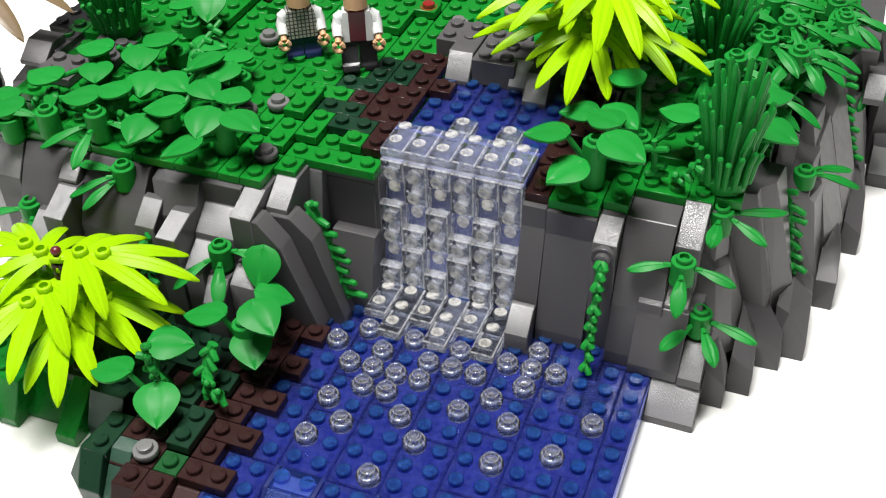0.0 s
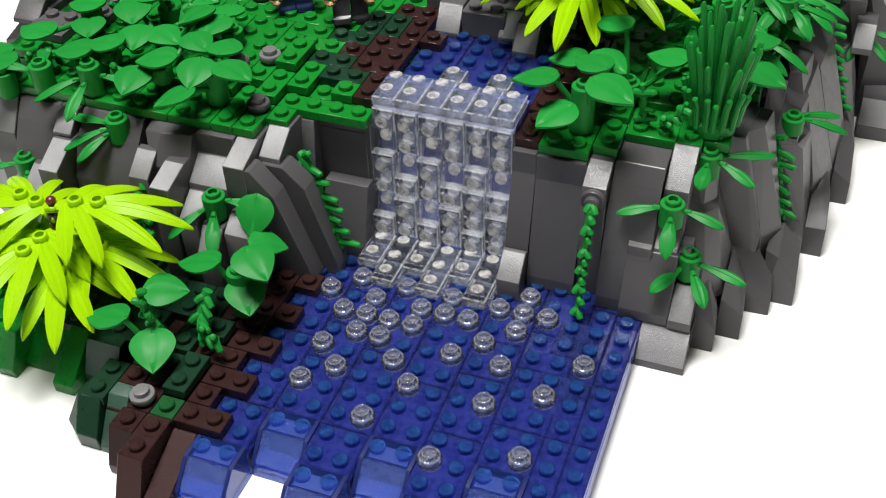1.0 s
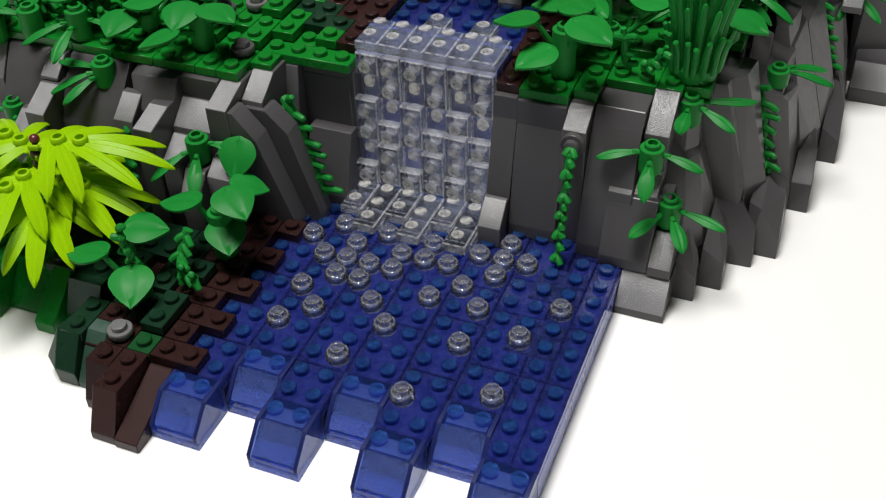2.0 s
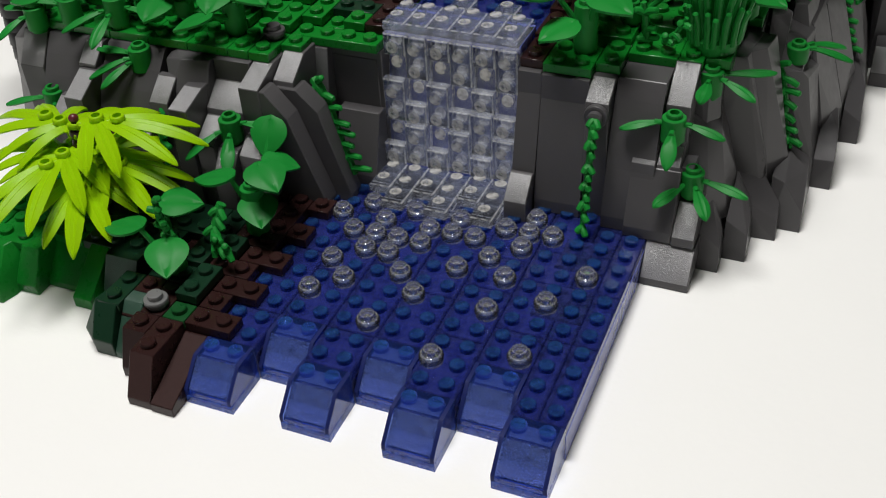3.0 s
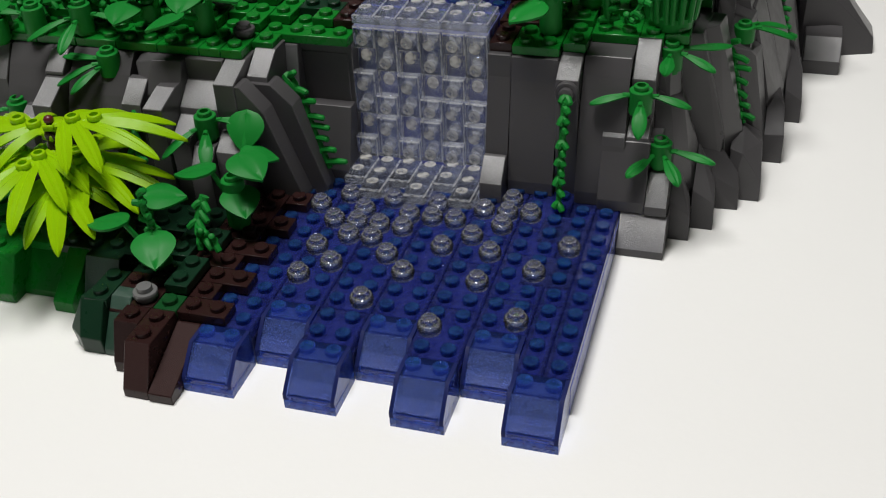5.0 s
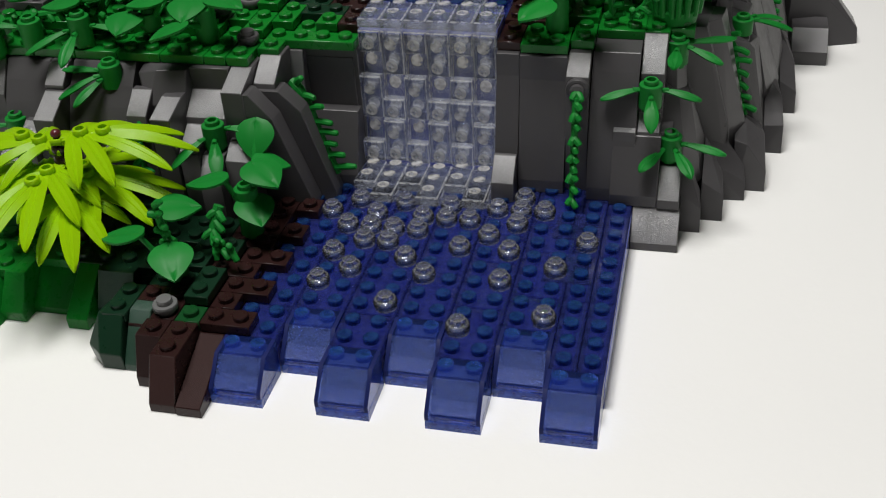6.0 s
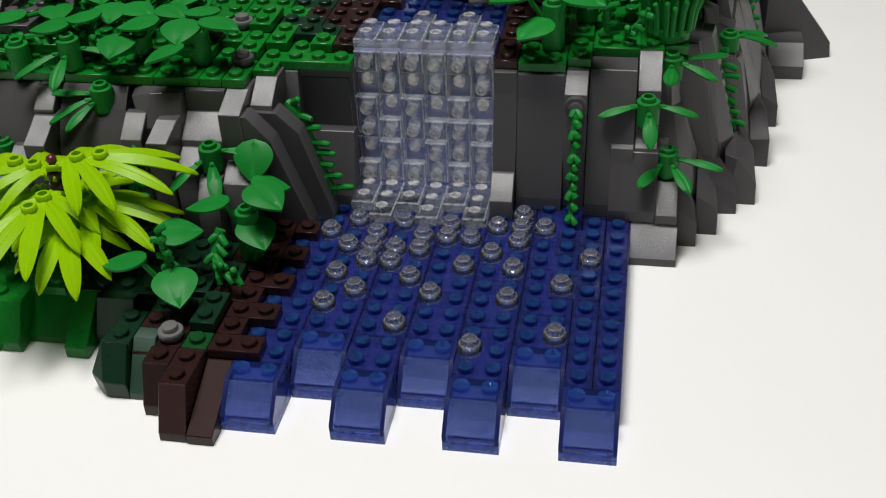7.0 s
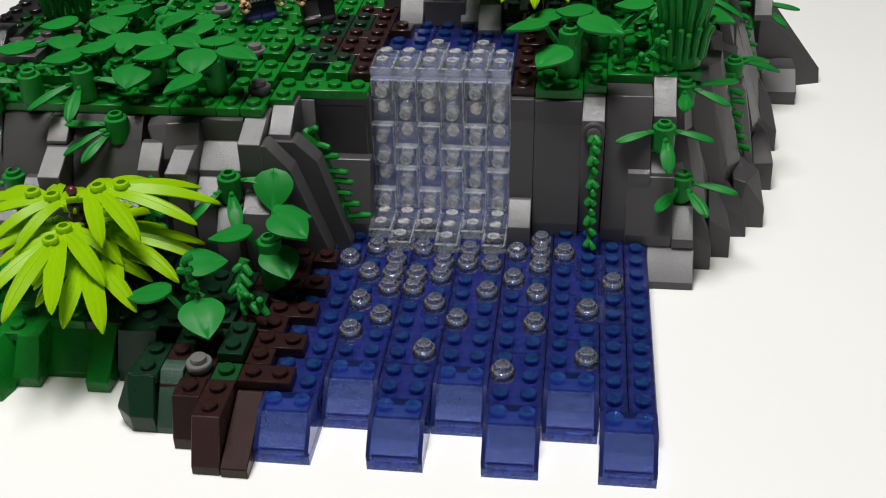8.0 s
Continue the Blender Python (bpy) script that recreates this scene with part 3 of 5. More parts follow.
for i, rows in enumerate(COLUMNS):
    x = -12 + i
    # each column leans forwards on its way down: a long plate at the back, and short plates proud of it
    for r, c in enumerate(rows):
        y, z = 15.0 - 0.15 * r, 7.32 - 0.98 * r
        if c == "s":
            fall_piece(x, y, z, 1, 1, UP)
        elif c == "P":
            fall_piece(x, y - 0.06, z - 0.98, 1, 2, UP)
    fall_piece(x, 14.72, 2.42, 1, 6, (81.3, 0, 0))
    # the lip at the top
    fall_piece(x, 14.68, 8.42, 1, 2)
    # opaque plate added under the lip to lend it a lit blue tint
    put("base_plate", plate_mesh(1, 2, 0.4, BLUE_LIT, "none"), fall, (x - FX, 14.95 - FY, 8.0 - FZ))
    # the apron at the foot, every other plate longer
    fall_piece(x, APRON[i], 2.02, 1, 3 if i % 2 else 2, (-2, 0, 0))
    fall_piece(x, APRON[i] + 0.7, 1.62, 1, 1, studs="none")
for x in (-9.9, -7.9):
    fall_piece(x, 16.75, 8.4, 1, 1)

# ---------------------------------------------------------------- the stream above
stream = thing("stream", (-9, 19, 8), "stream of transparent dark blue studded plates feeding the waterfall", "toy water")


def child_plate(parent, origin, x, y, z, w, d, mat, h=0.4, studs="all", name="plate"):
    return put(name, plate_mesh(w, d, h, mat, studs), parent, (x - origin[0], y - origin[1], z - origin[2]))


for x in (-12, -10, -8):
    for y, d in ((16, 2), (18, 3), (21, 2)):
        glassy(child_plate(stream, (-9, 19, 8), x, y, 7.2, 2, d, BLUE, 0.8))
# opaque base darkened for the dim depth under the stream
child_plate(stream, (-9, 19, 8), -12, 16, 6.78, 6, 8, BLUE_DEEP, 0.4, "none", "base_plate")

# ---------------------------------------------------------------- the turf and its coloured plates
turf = thing("turf", (0, 0, 0), "green studded plates forming the grassy plateau", "toy ground")
covered.clear()
BROWN_CELLS = [(-15, 18, 1, 1), (-14, 17, 2, 2), (-14, 19, 2, 1), (-13, 15, 1, 2), (-13, 20, 1, 2), (-14, 22, 2, 1), (-12, 20, 1, 1)]
DARK_CELLS = [(-16, 17, 2, 1), (-15, 16, 2, 1), (-16, 19, 2, 1), (-15, 20, 1, 1), (-14, 20, 1, 2), (-15, 21, 1, 1)]
for x, y, w, d in BROWN_CELLS:
    lay(turf, x, y, w, d, 8.0, BROWN)
for x, y, w, d in DARK_CELLS:
    lay(turf, x, y, w, d, 8.0, DARK_GREEN)
# the front edge, one plate lower
for x, y, w, d in ((-16, 14, 4, 1), (-16, 13, 1, 1), (-17, 12, 1, 2), (-15, 15, 1, 1), (-18, 12, 1, 3), (-20, 12, 2, 2), (-22, 12, 2, 2), (-24, 12, 2, 2), (-26, 12, 2, 2), (-28, 12, 2, 2)):
    covered.update((i, j) for i in range(x, x + w) for j in range(y, y + d))
    plate(turf, x, y, 7.6, w, d, GREEN)
lay(turf, -14, 15, 1, 1, 8.0, GREEN)
random.seed(11)
OUTLINE = [(-30, 14, -12, 34), (-12, 23, 3, 34)]


def inside(i, j):
    if j < 14 and i < -16:
        return False
    return any(x0 <= i < x1 and y0 <= j < y1 for x0, y0, x1, y1 in OUTLINE) and not (i < -29 and j < 18)


for j in range(12, 34):
    for i in range(-30, 3):
        if not inside(i, j) or (i, j) in covered:
            continue
        for w, d in random.sample([(2, 4), (4, 2), (2, 3), (3, 2), (2, 2), (2, 2), (1, 2), (2, 1)], 8) + [(1, 1)]:
            if all(inside(a, b) and (a, b) not in covered for a in range(i, i + w) for b in range(j, j + d)):
                covered.update((a, b) for a in range(i, i + w) for b in range(j, j + d))
                raised = random.random() < 0.22 and j > 15
                plate(turf, i, j, 8.4 if raised else 8.0, w, d, GREEN)
                break
for x, y, w, d in ((-30, 14, 14, 20), (-16, 15, 4, 19), (-12, 23, 15, 11), (-6, 17, 8, 6)):
    plate(turf, x, y, 7.2, w, d, GREEN, 0.75, "none", "base_plate")
# right of the stream
for x, y, w, d, z, m in ((-5, 14.6, 2, 2, 7.6, GREEN), (-3, 15.2, 1, 2, 7.6, GREEN), (-2, 16.4, 2, 2, 7.6, GREEN), (0, 16.4, 1, 2, 7.6, GREEN), (1, 16.8, 1, 2, 7.6, GREEN),
                         (-6, 16.6, 2, 2, 7.8, BROWN), (-6, 14.75, 1, 2, 7.6, BROWN), (-6, 18.6, 2, 2, 8.0, BROWN), (-6, 20.6, 2, 2, 8.0, BROWN), (-4, 17, 2, 4, 7.9, GREEN), (-2, 18.4, 2, 3, 7.9, GREEN), (0, 18.8, 2, 4, 7.9, GREEN),
                         (-4, 21, 4, 2, 7.9, GREEN), (1.6, 20.6, 1, 2, 7.7, GREEN)):
    plate(turf, x, y, z, w, d, m)
for x, y, w, d in ((1, 33, 4, 2), (3, 30, 2, 2), (2, 26, 2, 3)):
    plate(turf, x, y, 7.8, w, d, GREEN)

# ---------------------------------------------------------------- the bank beside the pool
bank = thing("river_bank", (0, 0, 0), "low bank of brown and dark green toy plates", "toy ground")
for x, y, w, d, z, m in ((-15, 2, 2, 1, 1.6, BROWN), (-15, 3, 1, 1, 1.6, BROWN), (-15, 4, 2, 1, 1.6, BROWN), (-16, 5, 2, 1, 1.6, BROWN), (-15, 6, 2, 1, 1.6, BROWN), (-16, 7, 2, 1, 1.6, BROWN),
                         (-14, 8, 1, 1, 1.6, BROWN), (-15, 8, 1, 3, 1.6, BROWN), (-14, 10, 1, 1, 1.6, BROWN), (-16, 8, 1, 3, 1.6, BROWN), (-18, 3, 1, 1, 1.6, BROWN), (-17, 2, 1, 2, 1.6, BROWN),
                         (-16, 2, 1, 1, 1.6, SHADED_GREEN), (-16, 3, 1, 2, 2.0, DARK_GREEN), (-16, 6, 1, 1, 2.0, DARK_GREEN), (-17, 5, 1, 2, 1.9, DARK_GREEN), (-17, 7, 1, 2, 1.6, DARK_GREEN),
                         (-18, 4, 2, 2, 1.6, DARK_GREEN), (-20, 5, 2, 2, 1.6, DARK_GREEN), (-19, 2, 1, 2, 1.6, DARK_GREEN), (-20, 7, 3, 2, 1.6, DARK_GREEN), (-22, 5, 2, 2, 1.6, DARK_GREEN), (-24, 5, 2, 2, 1.6, GREEN),
                         (-26, 4, 2, 2, 1.6, GREEN), (-24, 7, 4, 3, 1.6, DARK_GREEN), (-28, 6, 4, 3, 1.6, GREEN)):
    plate(bank, x, y, z, w, d, m)
plate(bank, -18, 2, 0, 4, 10, BROWN, 1.58, "none", "base_brick")
plate(bank, -28, 5, 0, 10, 6, DARK_GREEN, 1.58, "none", "base_brick")
BROWNS, GREENS, DARKS = (BROWN, BROWN_ROUGH), (GREEN, GREEN), (DARK_GREEN, DARK_GREEN_ROUGH)
slope(bank, -15.0, -0.85, 0, 1, 1.9, 0.4, 1.6, 2.0, BROWNS)
slope(bank, -16.05, -0.8, 0, 1.05, 0.0, 0.35, 2.0, 2.0, BROWNS, ((0.52, 1.3, 1.998), (0.52, 2.3, 1.998)))
slope(bank, -17.1, 0.4, 0, 1.05, 1.0, 0.45, 2.0, 2.0, BROWNS, ((0.55, 1.1, 1.998),))
slope(bank, -18.0, 1.15, 0, 0.9, 2.4, 0.3, 2.0, 3.0, (DARK_GREEN_ROUGH, DARK_GREEN_ROUGH))
hull_part(bank, [(-19.45, 1.6, 0), (-18.9, 1.15, 0), (-18.0, 1.15, 0), (-18.0, 4.2, 0), (-19.5, 4.2, 0), (-19.55, 1.55, 0.8), (-18.9, 1.1, 0.75), (-18.02, 1.12, 0.7), (-19.15, 2.1, 1.98), (-18.1, 2.0, 1.98), (-18.05, 4.2, 1.6), (-19.2, 4.2, 1.6)], DARK_GREEN, "rock_corner")
slope(bank, -20.5, 3.9, 0, 1.6, 4.6, 0.6, 2.0, 6.0, DARKS)
slope(bank, -21.55, 3.17, 0, 0.95, 5.0, 0.5, 1.95, 5.4, GREENS)
slope(bank, -23.5, 3.95, 0, 1.95, 5.35, 0.3, 1.98, 6.0, GREENS)
slope(bank, -20.62, 4.2, 0, 0.4, 4.4, 0.2, 0.5, 5.0, GREENS)
hull_part(bank, [(-24.45, 3.25, 0), (-23.45, 3.25, 0), (-23.45, 6, 0), (-24.6, 6, 0), (-24.5, 3.2, 0.45), (-23.5, 3.2, 0.45), (-24.3, 3.95, 1.98), (-23.4, 3.95, 1.98), (-23.45, 6, 1.98), (-24.7, 6, 1.98)], GREEN, "rock_corner")
hull_part(bank, [(-26.2, 2.3, 0), (-24.6, 2.3, 0), (-24.4, 3.0, 0), (-24.5, 5, 0), (-26.2, 5, 0), (-26.2, 2.3, 0.9), (-24.75, 2.4, 0.7), (-25.0, 3.7, 1.98), (-26.2, 3.7, 1.98), (-24.5, 5, 1.98), (-26.2, 5, 1.98)], GREEN, "rock_corner")
hull_part(bank, [(-28.4, 3.2, 0), (-26.2, 2.9, 0), (-26.2, 6, 0), (-28.4, 6, 0), (-28.2, 4.2, 1.9), (-26.2, 4.0, 1.9), (-26.2, 6, 1.9), (-28.2, 6, 1.9)], GREEN, "rock_corner")
round_stud(-16.5, 2.5, 2.0, LIGHT_GREY, "light grey round toy stud on brown plates", "loose round studs")

# ---------------------------------------------------------------- the cliff left of the fall
cliff = thing("cliff", (0, 0, 0), "cliff of dark grey sloped toy bricks with ledges", "toy rock")


def block(parent, x0, y0, z0, x1, y1, z1, mat=GREY, name="brick"):
    bm = bmesh.new()
    add_box(bm, x0, y0, z0, x1, y1, z1, 0.03)
    return part(name, bm, mat, parent)


def prism(parent, profile, at, w, turn=0, mats=GREYS, name="wedge_brick"):
    bm = bmesh.new()
    add_prism(bm, profile, 0.012, w - 0.012, 0.03, 0)
    return part(name, bm, list(mats), parent, "", at, (0, 0, turn), 30)


block(cliff, -15.4, 14.35, 1.6, -12.0, 16.5, 7.58)
slope(cliff, -14.0, 12.9, 1.6, 1.98, 13.75, 2.15, 4.9, 14.35, (GREY, GREY))
slope(cliff, -15.25, 13.5, 4.4, 0.95, 13.95, 4.6, 7.58, 14.35)
prism(cliff, [(0, 0), (0, 0.35), (1.15, 4.25), (2.05, 5.15), (3.0, 5.15), (3.0, 0)], (-12.65, 11.6, 1.6), 0.95, 90)
prism(cliff, [(0, 0), (0, 0.35), (1.35, 4.3), (2.3, 5.4), (3.2, 5.4), (3.2, 0)], (-13.35, 10.65, 1.6), 0.95, 90)
slope(cliff, -15.85, 11.8, 1.6, 0.98, 13.0, 6.95, 7.75, 14.0)
slope(cliff, -16.82, 10.6, 1.6, 0.97, 12.1, 7.06, 7.6, 13.5)
slope(cliff, -18.62, 10.65, 1.6, 1.8, 11.7, 5.8, 6.65, 12.4)
block(cliff, -18.6, 11.75, 6.62, -16.85, 14, 7.59)
slope(cliff, -18.6, 9.4, 1.6, 0.92, 10.6, 4.75, 5.55, 10.66)
slope(cliff, -17.68, 9.0, 1.6, 1.0, 9.7, 3.6, 4.62, 10.66)
slope(cliff, -16.66, 9.6, 1.6, 1.2, 10.4, 4.4, 5.0, 10.66)
slope(cliff, -19.52, 9.25, 1.6, 0.92, 10.65, 6.35, 6.75, 11.6)
hull_part(cliff, [(-20.6, 11.0, 1.6), (-18.55, 11.0, 1.6), (-18.55, 12.5, 1.6), (-20.9, 12.5, 1.6), (-20.2, 10.6, 6.3), (-18.6, 10.9, 6.3), (-19.9, 11.3, 7.58), (-18.6, 11.5, 7.58), (-18.6, 12.5, 7.58), (-20.9, 12.5, 7.58), (-20.9, 11.6, 7.3)], GREY, "rock_corner")
slope(cliff, -20.95, 9.9, 1.6, 0.95, 10.9, 6.1, 6.9, 11.2)
prism(cliff, [(0, 0), (0, 3.5), (0.45, 4.4), (0.95, 5.2), (1.6, 5.98), (2.4, 5.98), (2.4, 0)], (-24.05, 10.3, 1.6), 2.95, mats=(GREY, GREY))
slope(cliff, -22.1, 9.2, 1.6, 1.1, 9.9, 4.2, 4.9, 10.0)
slope(cliff, -25.1, 10.85, 6.68, 0.92, 11.7, 6.82, 7.58, 12.3)
slope(cliff, -25.05, 9.35, 1.6, 0.97, 10.75, 5.92, 6.65, 12.2)
prism(cliff, [(0, 0), (0, 3.2), (0.55, 4.4), (1.0, 5.2), (1.5, 5.98), (2.2, 5.98), (2.2, 0)], (-27.2, 10.3, 1.6), 2.08, mats=(GREY, GREY))
slope(cliff, -27.6, 9.6, 1.6, 1.5, 10.6, 3.6, 4.25, 11.0)
slope(cliff, -26.1, 9.0, 1.6, 1.0, 10.3, 4.6, 5.4, 10.6)
slope(cliff, -28.6, 10.9, 1.6, 1.35, 11.8, 6.2, 7.58, 12.5)
block(cliff, -29.0, 12.3, 0, -15.4, 14.3, 7.18)
hull_part(cliff, [(-31.5, 12.5, 0), (-28.6, 11.0, 0), (-28.6, 16, 0), (-32, 16, 0), (-30.2, 12.6, 6.5), (-28.6, 11.8, 7.1), (-28.6, 16, 7.5), (-30.5, 16, 7.5)], GREY, "rock_corner")
hull_part(cliff, [(-33, 15.5, 0), (-29, 15, 0), (-29, 21, 0), (-33.5, 21, 0), (-31.2, 16, 7.4), (-29, 15.5, 8.3), (-29, 21, 8.6), (-31.4, 20.5, 8.4)], GREY, "rock_corner")
for x, y, w, d in ((-31, 19, 2, 3), (-31, 22, 2, 3)):
    plate(cliff, x, y, 8.4, w, d, BLACK)
for x, y, w, d, z in ((-29, 15, 2, 2, 8.42), (-28, 17, 2, 2, 8.42), (-30, 17, 1, 2, 8.4)):
    plate(cliff, x, y, z, w, d, GREY)
slope(cliff, -30.6, 16.2, 8.3, 1.4, 17.1, 8.5, 9.2, 18)
block(cliff, -30, 14.3, 0, -12.2, 34, 7.17)

# ---------------------------------------------------------------- the cliff right of the fall
crag = thing("cliff", (0, 0, 0), "tall dark grey toy rock face with smooth and faceted panels", "toy rock")
prism(crag, [(0, 0), (0, 0.6), (1.15, 5.0), (1.15, 6.0), (2.5, 6.0), (2.5, 0)], (-6, 13.35, 1.6), 1.0, mats=(GREY, GREY))
slope(crag, -6.0, 12.5, 1.6, 1.0, 13.4, 2.5, 3.4, 13.6)
prism(crag, [(0, 0), (0, 0.6), (0.95, 4.9), (0.95, 5.98), (3.0, 5.98), (3.0, 0)], (-5, 13.5, 1.6), 2.0, mats=(GREY, GREY))
slope(crag, -3.02, 13.9, 1.6, 0.98, 14.95, 6.95, 7.6, 16)
prism(crag, [(0, 0), (0, 0.6), (0.55, 2.6), (1.05, 4.3), (1.5, 5.3), (1.9, 6.0), (3.5, 6.0), (3.5, 0)], (-2.02, 13.2, 1.6), 1.95, mats=(GREY, GREY))
slope(crag, -0.05, 14.95, 1.6, 1.0, 16.38, 6.75, 7.95, 16.42)
slope(crag, -1.02, 13.75, 1.6, 0.98, 14.8, 4.62, 5.6, 15.4)
slope(crag, -0.04, 13.95, 1.6, 0.96, 14.65, 4.58, 5.2, 15.4)
prism(crag, [(0.86, 0.01), (0.80, 0.55), (1.85, 2.85), (2.2, 2.85), (2.2, 0.01)], (-1.0, 12.05, 1.6), 2.0, mats=(GREY, GREY))
slope(crag, 0.98, 12.85, 1.6, 0.95, 13.95, 2.0, 3.1, 15.5)
slope(crag, 0.0, 12.02, 0, 2.0, 12.98, 0.34, 1.60, 14.5)
block(crag, -6, 16.45, 0, 1.2, 24, 7.58)
block(crag, -2, 14.2, 0, 1.4, 15.7, 4.5)


def rock(points, name="rock_panel"):
    return hull_part(crag, points, GREY, name, 0.02)


# feet that step back along the table, each with a slanting top
def rock_foot(x0, x1, y0, y1, tip, rise, peak, lean=0.45):
    """From x0 to x1 along y0: upright to tip at the open corner, rising to rise at x0, then back and up to peak at y1."""
    rock([(x0, y0, 0), (x1, y0, 0), (x1 - 0.05, y1, 0), (x0, y1, 0), (x1 - 0.03, y0 + 0.12, tip), (x0, y0 + 0.3, rise),
          (x1 - 0.12, y0 + (y1 - y0) * 0.55, tip + lean), (x0, y1, peak), (x1 - 0.35, y1, tip + lean * 1.3)], "rock_foot")


rock_foot(1.92, 2.86, 13.7, 15.4, 1.15, 1.75, 3.2)
rock_foot(2.80, 3.78, 14.75, 17.0, 1.25, 1.75, 3.0)
rock([(2.6, 16.5, 0), (3.72, 16.6, 0), (4.72, 16.6, 0), (4.7, 18.6, 0), (2.6, 18.6, 0), (4.68, 16.9, 0.85), (4.6, 17.7, 1.25), (2.75, 16.75, 1.95), (2.75, 16.65, 0.8), (3.71, 17.5, 1.62), (2.6, 18.4, 2.6), (3.7, 18.4, 2.2)], "rock_foot")
rock([(4.3, 17.5, 0), (5.6, 17.5, 0), (5.55, 21.2, 0), (4.2, 21.2, 0), (5.58, 17.65, 0.95), (4.66, 17.9, 2.15), (4.1, 18.2, 2.2), (5.45, 19.6, 1.9), (4.6, 19.9, 2.5), (4.2, 21.0, 2.3), (5.3, 21.2, 1.6)], "rock_foot")
# the narrow faceted panel behind the sprouts
rock([(0.9, 14.7, 1.5), (1.9, 14.4, 1.5), (2.75, 15.5, 1.6), (2.95, 16.9, 1.6), (0.9, 18.4, 1.5), (0.9, 15.0, 4.2), (1.9, 14.9, 3.6), (2.45, 15.7, 3.3), (2.75, 16.9, 3.0), (0.9, 15.9, 5.9), (1.55, 15.75, 5.4), (2.0, 16.4, 5.3), (1.6, 18.5, 5.6)])
rock([(0.9, 15.9, 4.8), (1.5, 15.8, 4.8), (1.9, 16.7, 4.8), (0.9, 18.4, 4.8), (1.7, 18.5, 4.8), (0.9, 16.5, 7.5), (1.3, 16.6, 7.4), (1.62, 17.4, 7.3), (1.6, 18.6, 7.5), (0.9, 18.6, 7.5)])
# the tall smooth panel with two ridges
rock([(1.6, 17.6, 1.5), (2.61, 18.0, 1.5), (3.7, 18.0, 1.5), (3.9, 20.5, 1.5), (1.4, 20.5, 1.5), (1.62, 17.9, 3.2), (2.61, 18.2, 2.63), (3.76, 18.25, 2.77), (1.62, 18.1, 5.6), (2.35, 18.3, 5.3), (2.95, 18.9, 4.9), (1.62, 18.0, 7.6), (2.45, 18.1, 7.6), (2.7, 20.4, 7.6), (1.4, 20.4, 7.6)])
rock([(2.6, 18.6, 1.5), (3.9, 18.3, 1.5), (4.55, 19.6, 1.6), (4.4, 20.9, 1.5), (2.6, 21, 1.5), (3.78, 18.3, 2.75), (4.52, 19.5, 2.5), (2.95, 19.0, 4.9), (3.55, 19.6, 4.4), (4.0, 20.3, 4.2), (3.75, 20.8, 4.6), (2.5, 18.6, 7.6), (3.05, 19.3, 7.5), (3.25, 20.6, 7.5), (2.6, 20.6, 7.55)])
# the stepped panel behind the groove
rock([(4.35, 21.15, 0), (5.57, 21.15, 0), (5.6, 25, 0), (3.0, 25, 0), (4.35, 21.2, 1.1), (5.5, 21.3, 1.2), (5.48, 22.9, 1.7), (3.76, 20.95, 5.69), (4.45, 21.6, 5.4), (4.7, 21.8, 5.05), (5.05, 24.6, 4.6), (3.3, 21.2, 5.8), (3.0, 24.6, 5.8)])
rock([(3.3, 21.0, 5.66), (4.4, 21.62, 5.42), (4.6, 24.4, 5.4), (3.0, 24.4, 5.6), (3.45, 22.6, 6.75), (4.3, 23.0, 6.3), (4.5, 24.4, 6.2), (3.0, 24.4, 6.9)])
rock([(2.75, 20.8, 5.6), (3.5, 21.2, 5.6), (3.55, 23.4, 5.6), (2.6, 23.4, 5.6), (2.8, 21.0, 6.0), (3.45, 21.6, 5.9), (2.8, 22.0, 7.6), (3.52, 22.7, 6.9), (3.5, 23.4, 7.3), (2.6, 23.4, 7.7)])
rock([(3.4, 23.4, 5.2), (4.6, 23.6, 5.0), (4.6, 26.4, 5.0), (3.0, 26.4, 5.2), (3.5, 24.2, 7.3), (4.0, 24.4, 7.2), (4.5, 24.9, 5.9), (4.3, 26.4, 7.2), (3.0, 26.4, 7.6)])
rock_foot(5.5, 6.42, 21.15, 24.6, 1.45, 1.3, 2.6, 0.6)
rock([(4.6, 22.6, 0), (5.9, 23.6, 0), (6.3, 25.4, 0), (4.2, 27, 0), (5.5, 23.0, 2.4), (5.9, 24.0, 2.2), (6.2, 25.3, 2.0), (5.0, 23.4, 4.4), (5.3, 25.0, 4.4), (4.4, 24.4, 6.3), (4.6, 26.6, 6.6), (3.4, 26.6, 7.4), (3.6, 24.6, 7.0)])
rock_foot(6.3, 7.17, 25.4, 29.6, 1.15, 1.65, 2.8, 0.7)
rock([(4.6, 25.6, 0), (6.3, 25.6, 0), (6.9, 29.6, 0), (4.2, 30, 0), (6.19, 25.8, 1.8), (6.2, 27.8, 3.4), (5.5, 26.2, 3.9), (5.7, 28.6, 4.6), (4.7, 26.5, 6.4), (5.0, 29.4, 6.6), (3.6, 26.4, 7.5), (4.0, 30, 7.6)])
rock([(5.0, 29.3, 0), (6.98, 29.9, 0), (7.0, 33, 0), (4.2, 33, 0), (6.95, 30.0, 1.3), (6.3, 29.6, 2.8), (6.5, 31.5, 3.4), (5.6, 29.5, 5.2), (5.9, 31.6, 5.6), (4.7, 29.3, 7.5), (5.4, 31.0, 7.6), (4.2, 33, 7.6)])
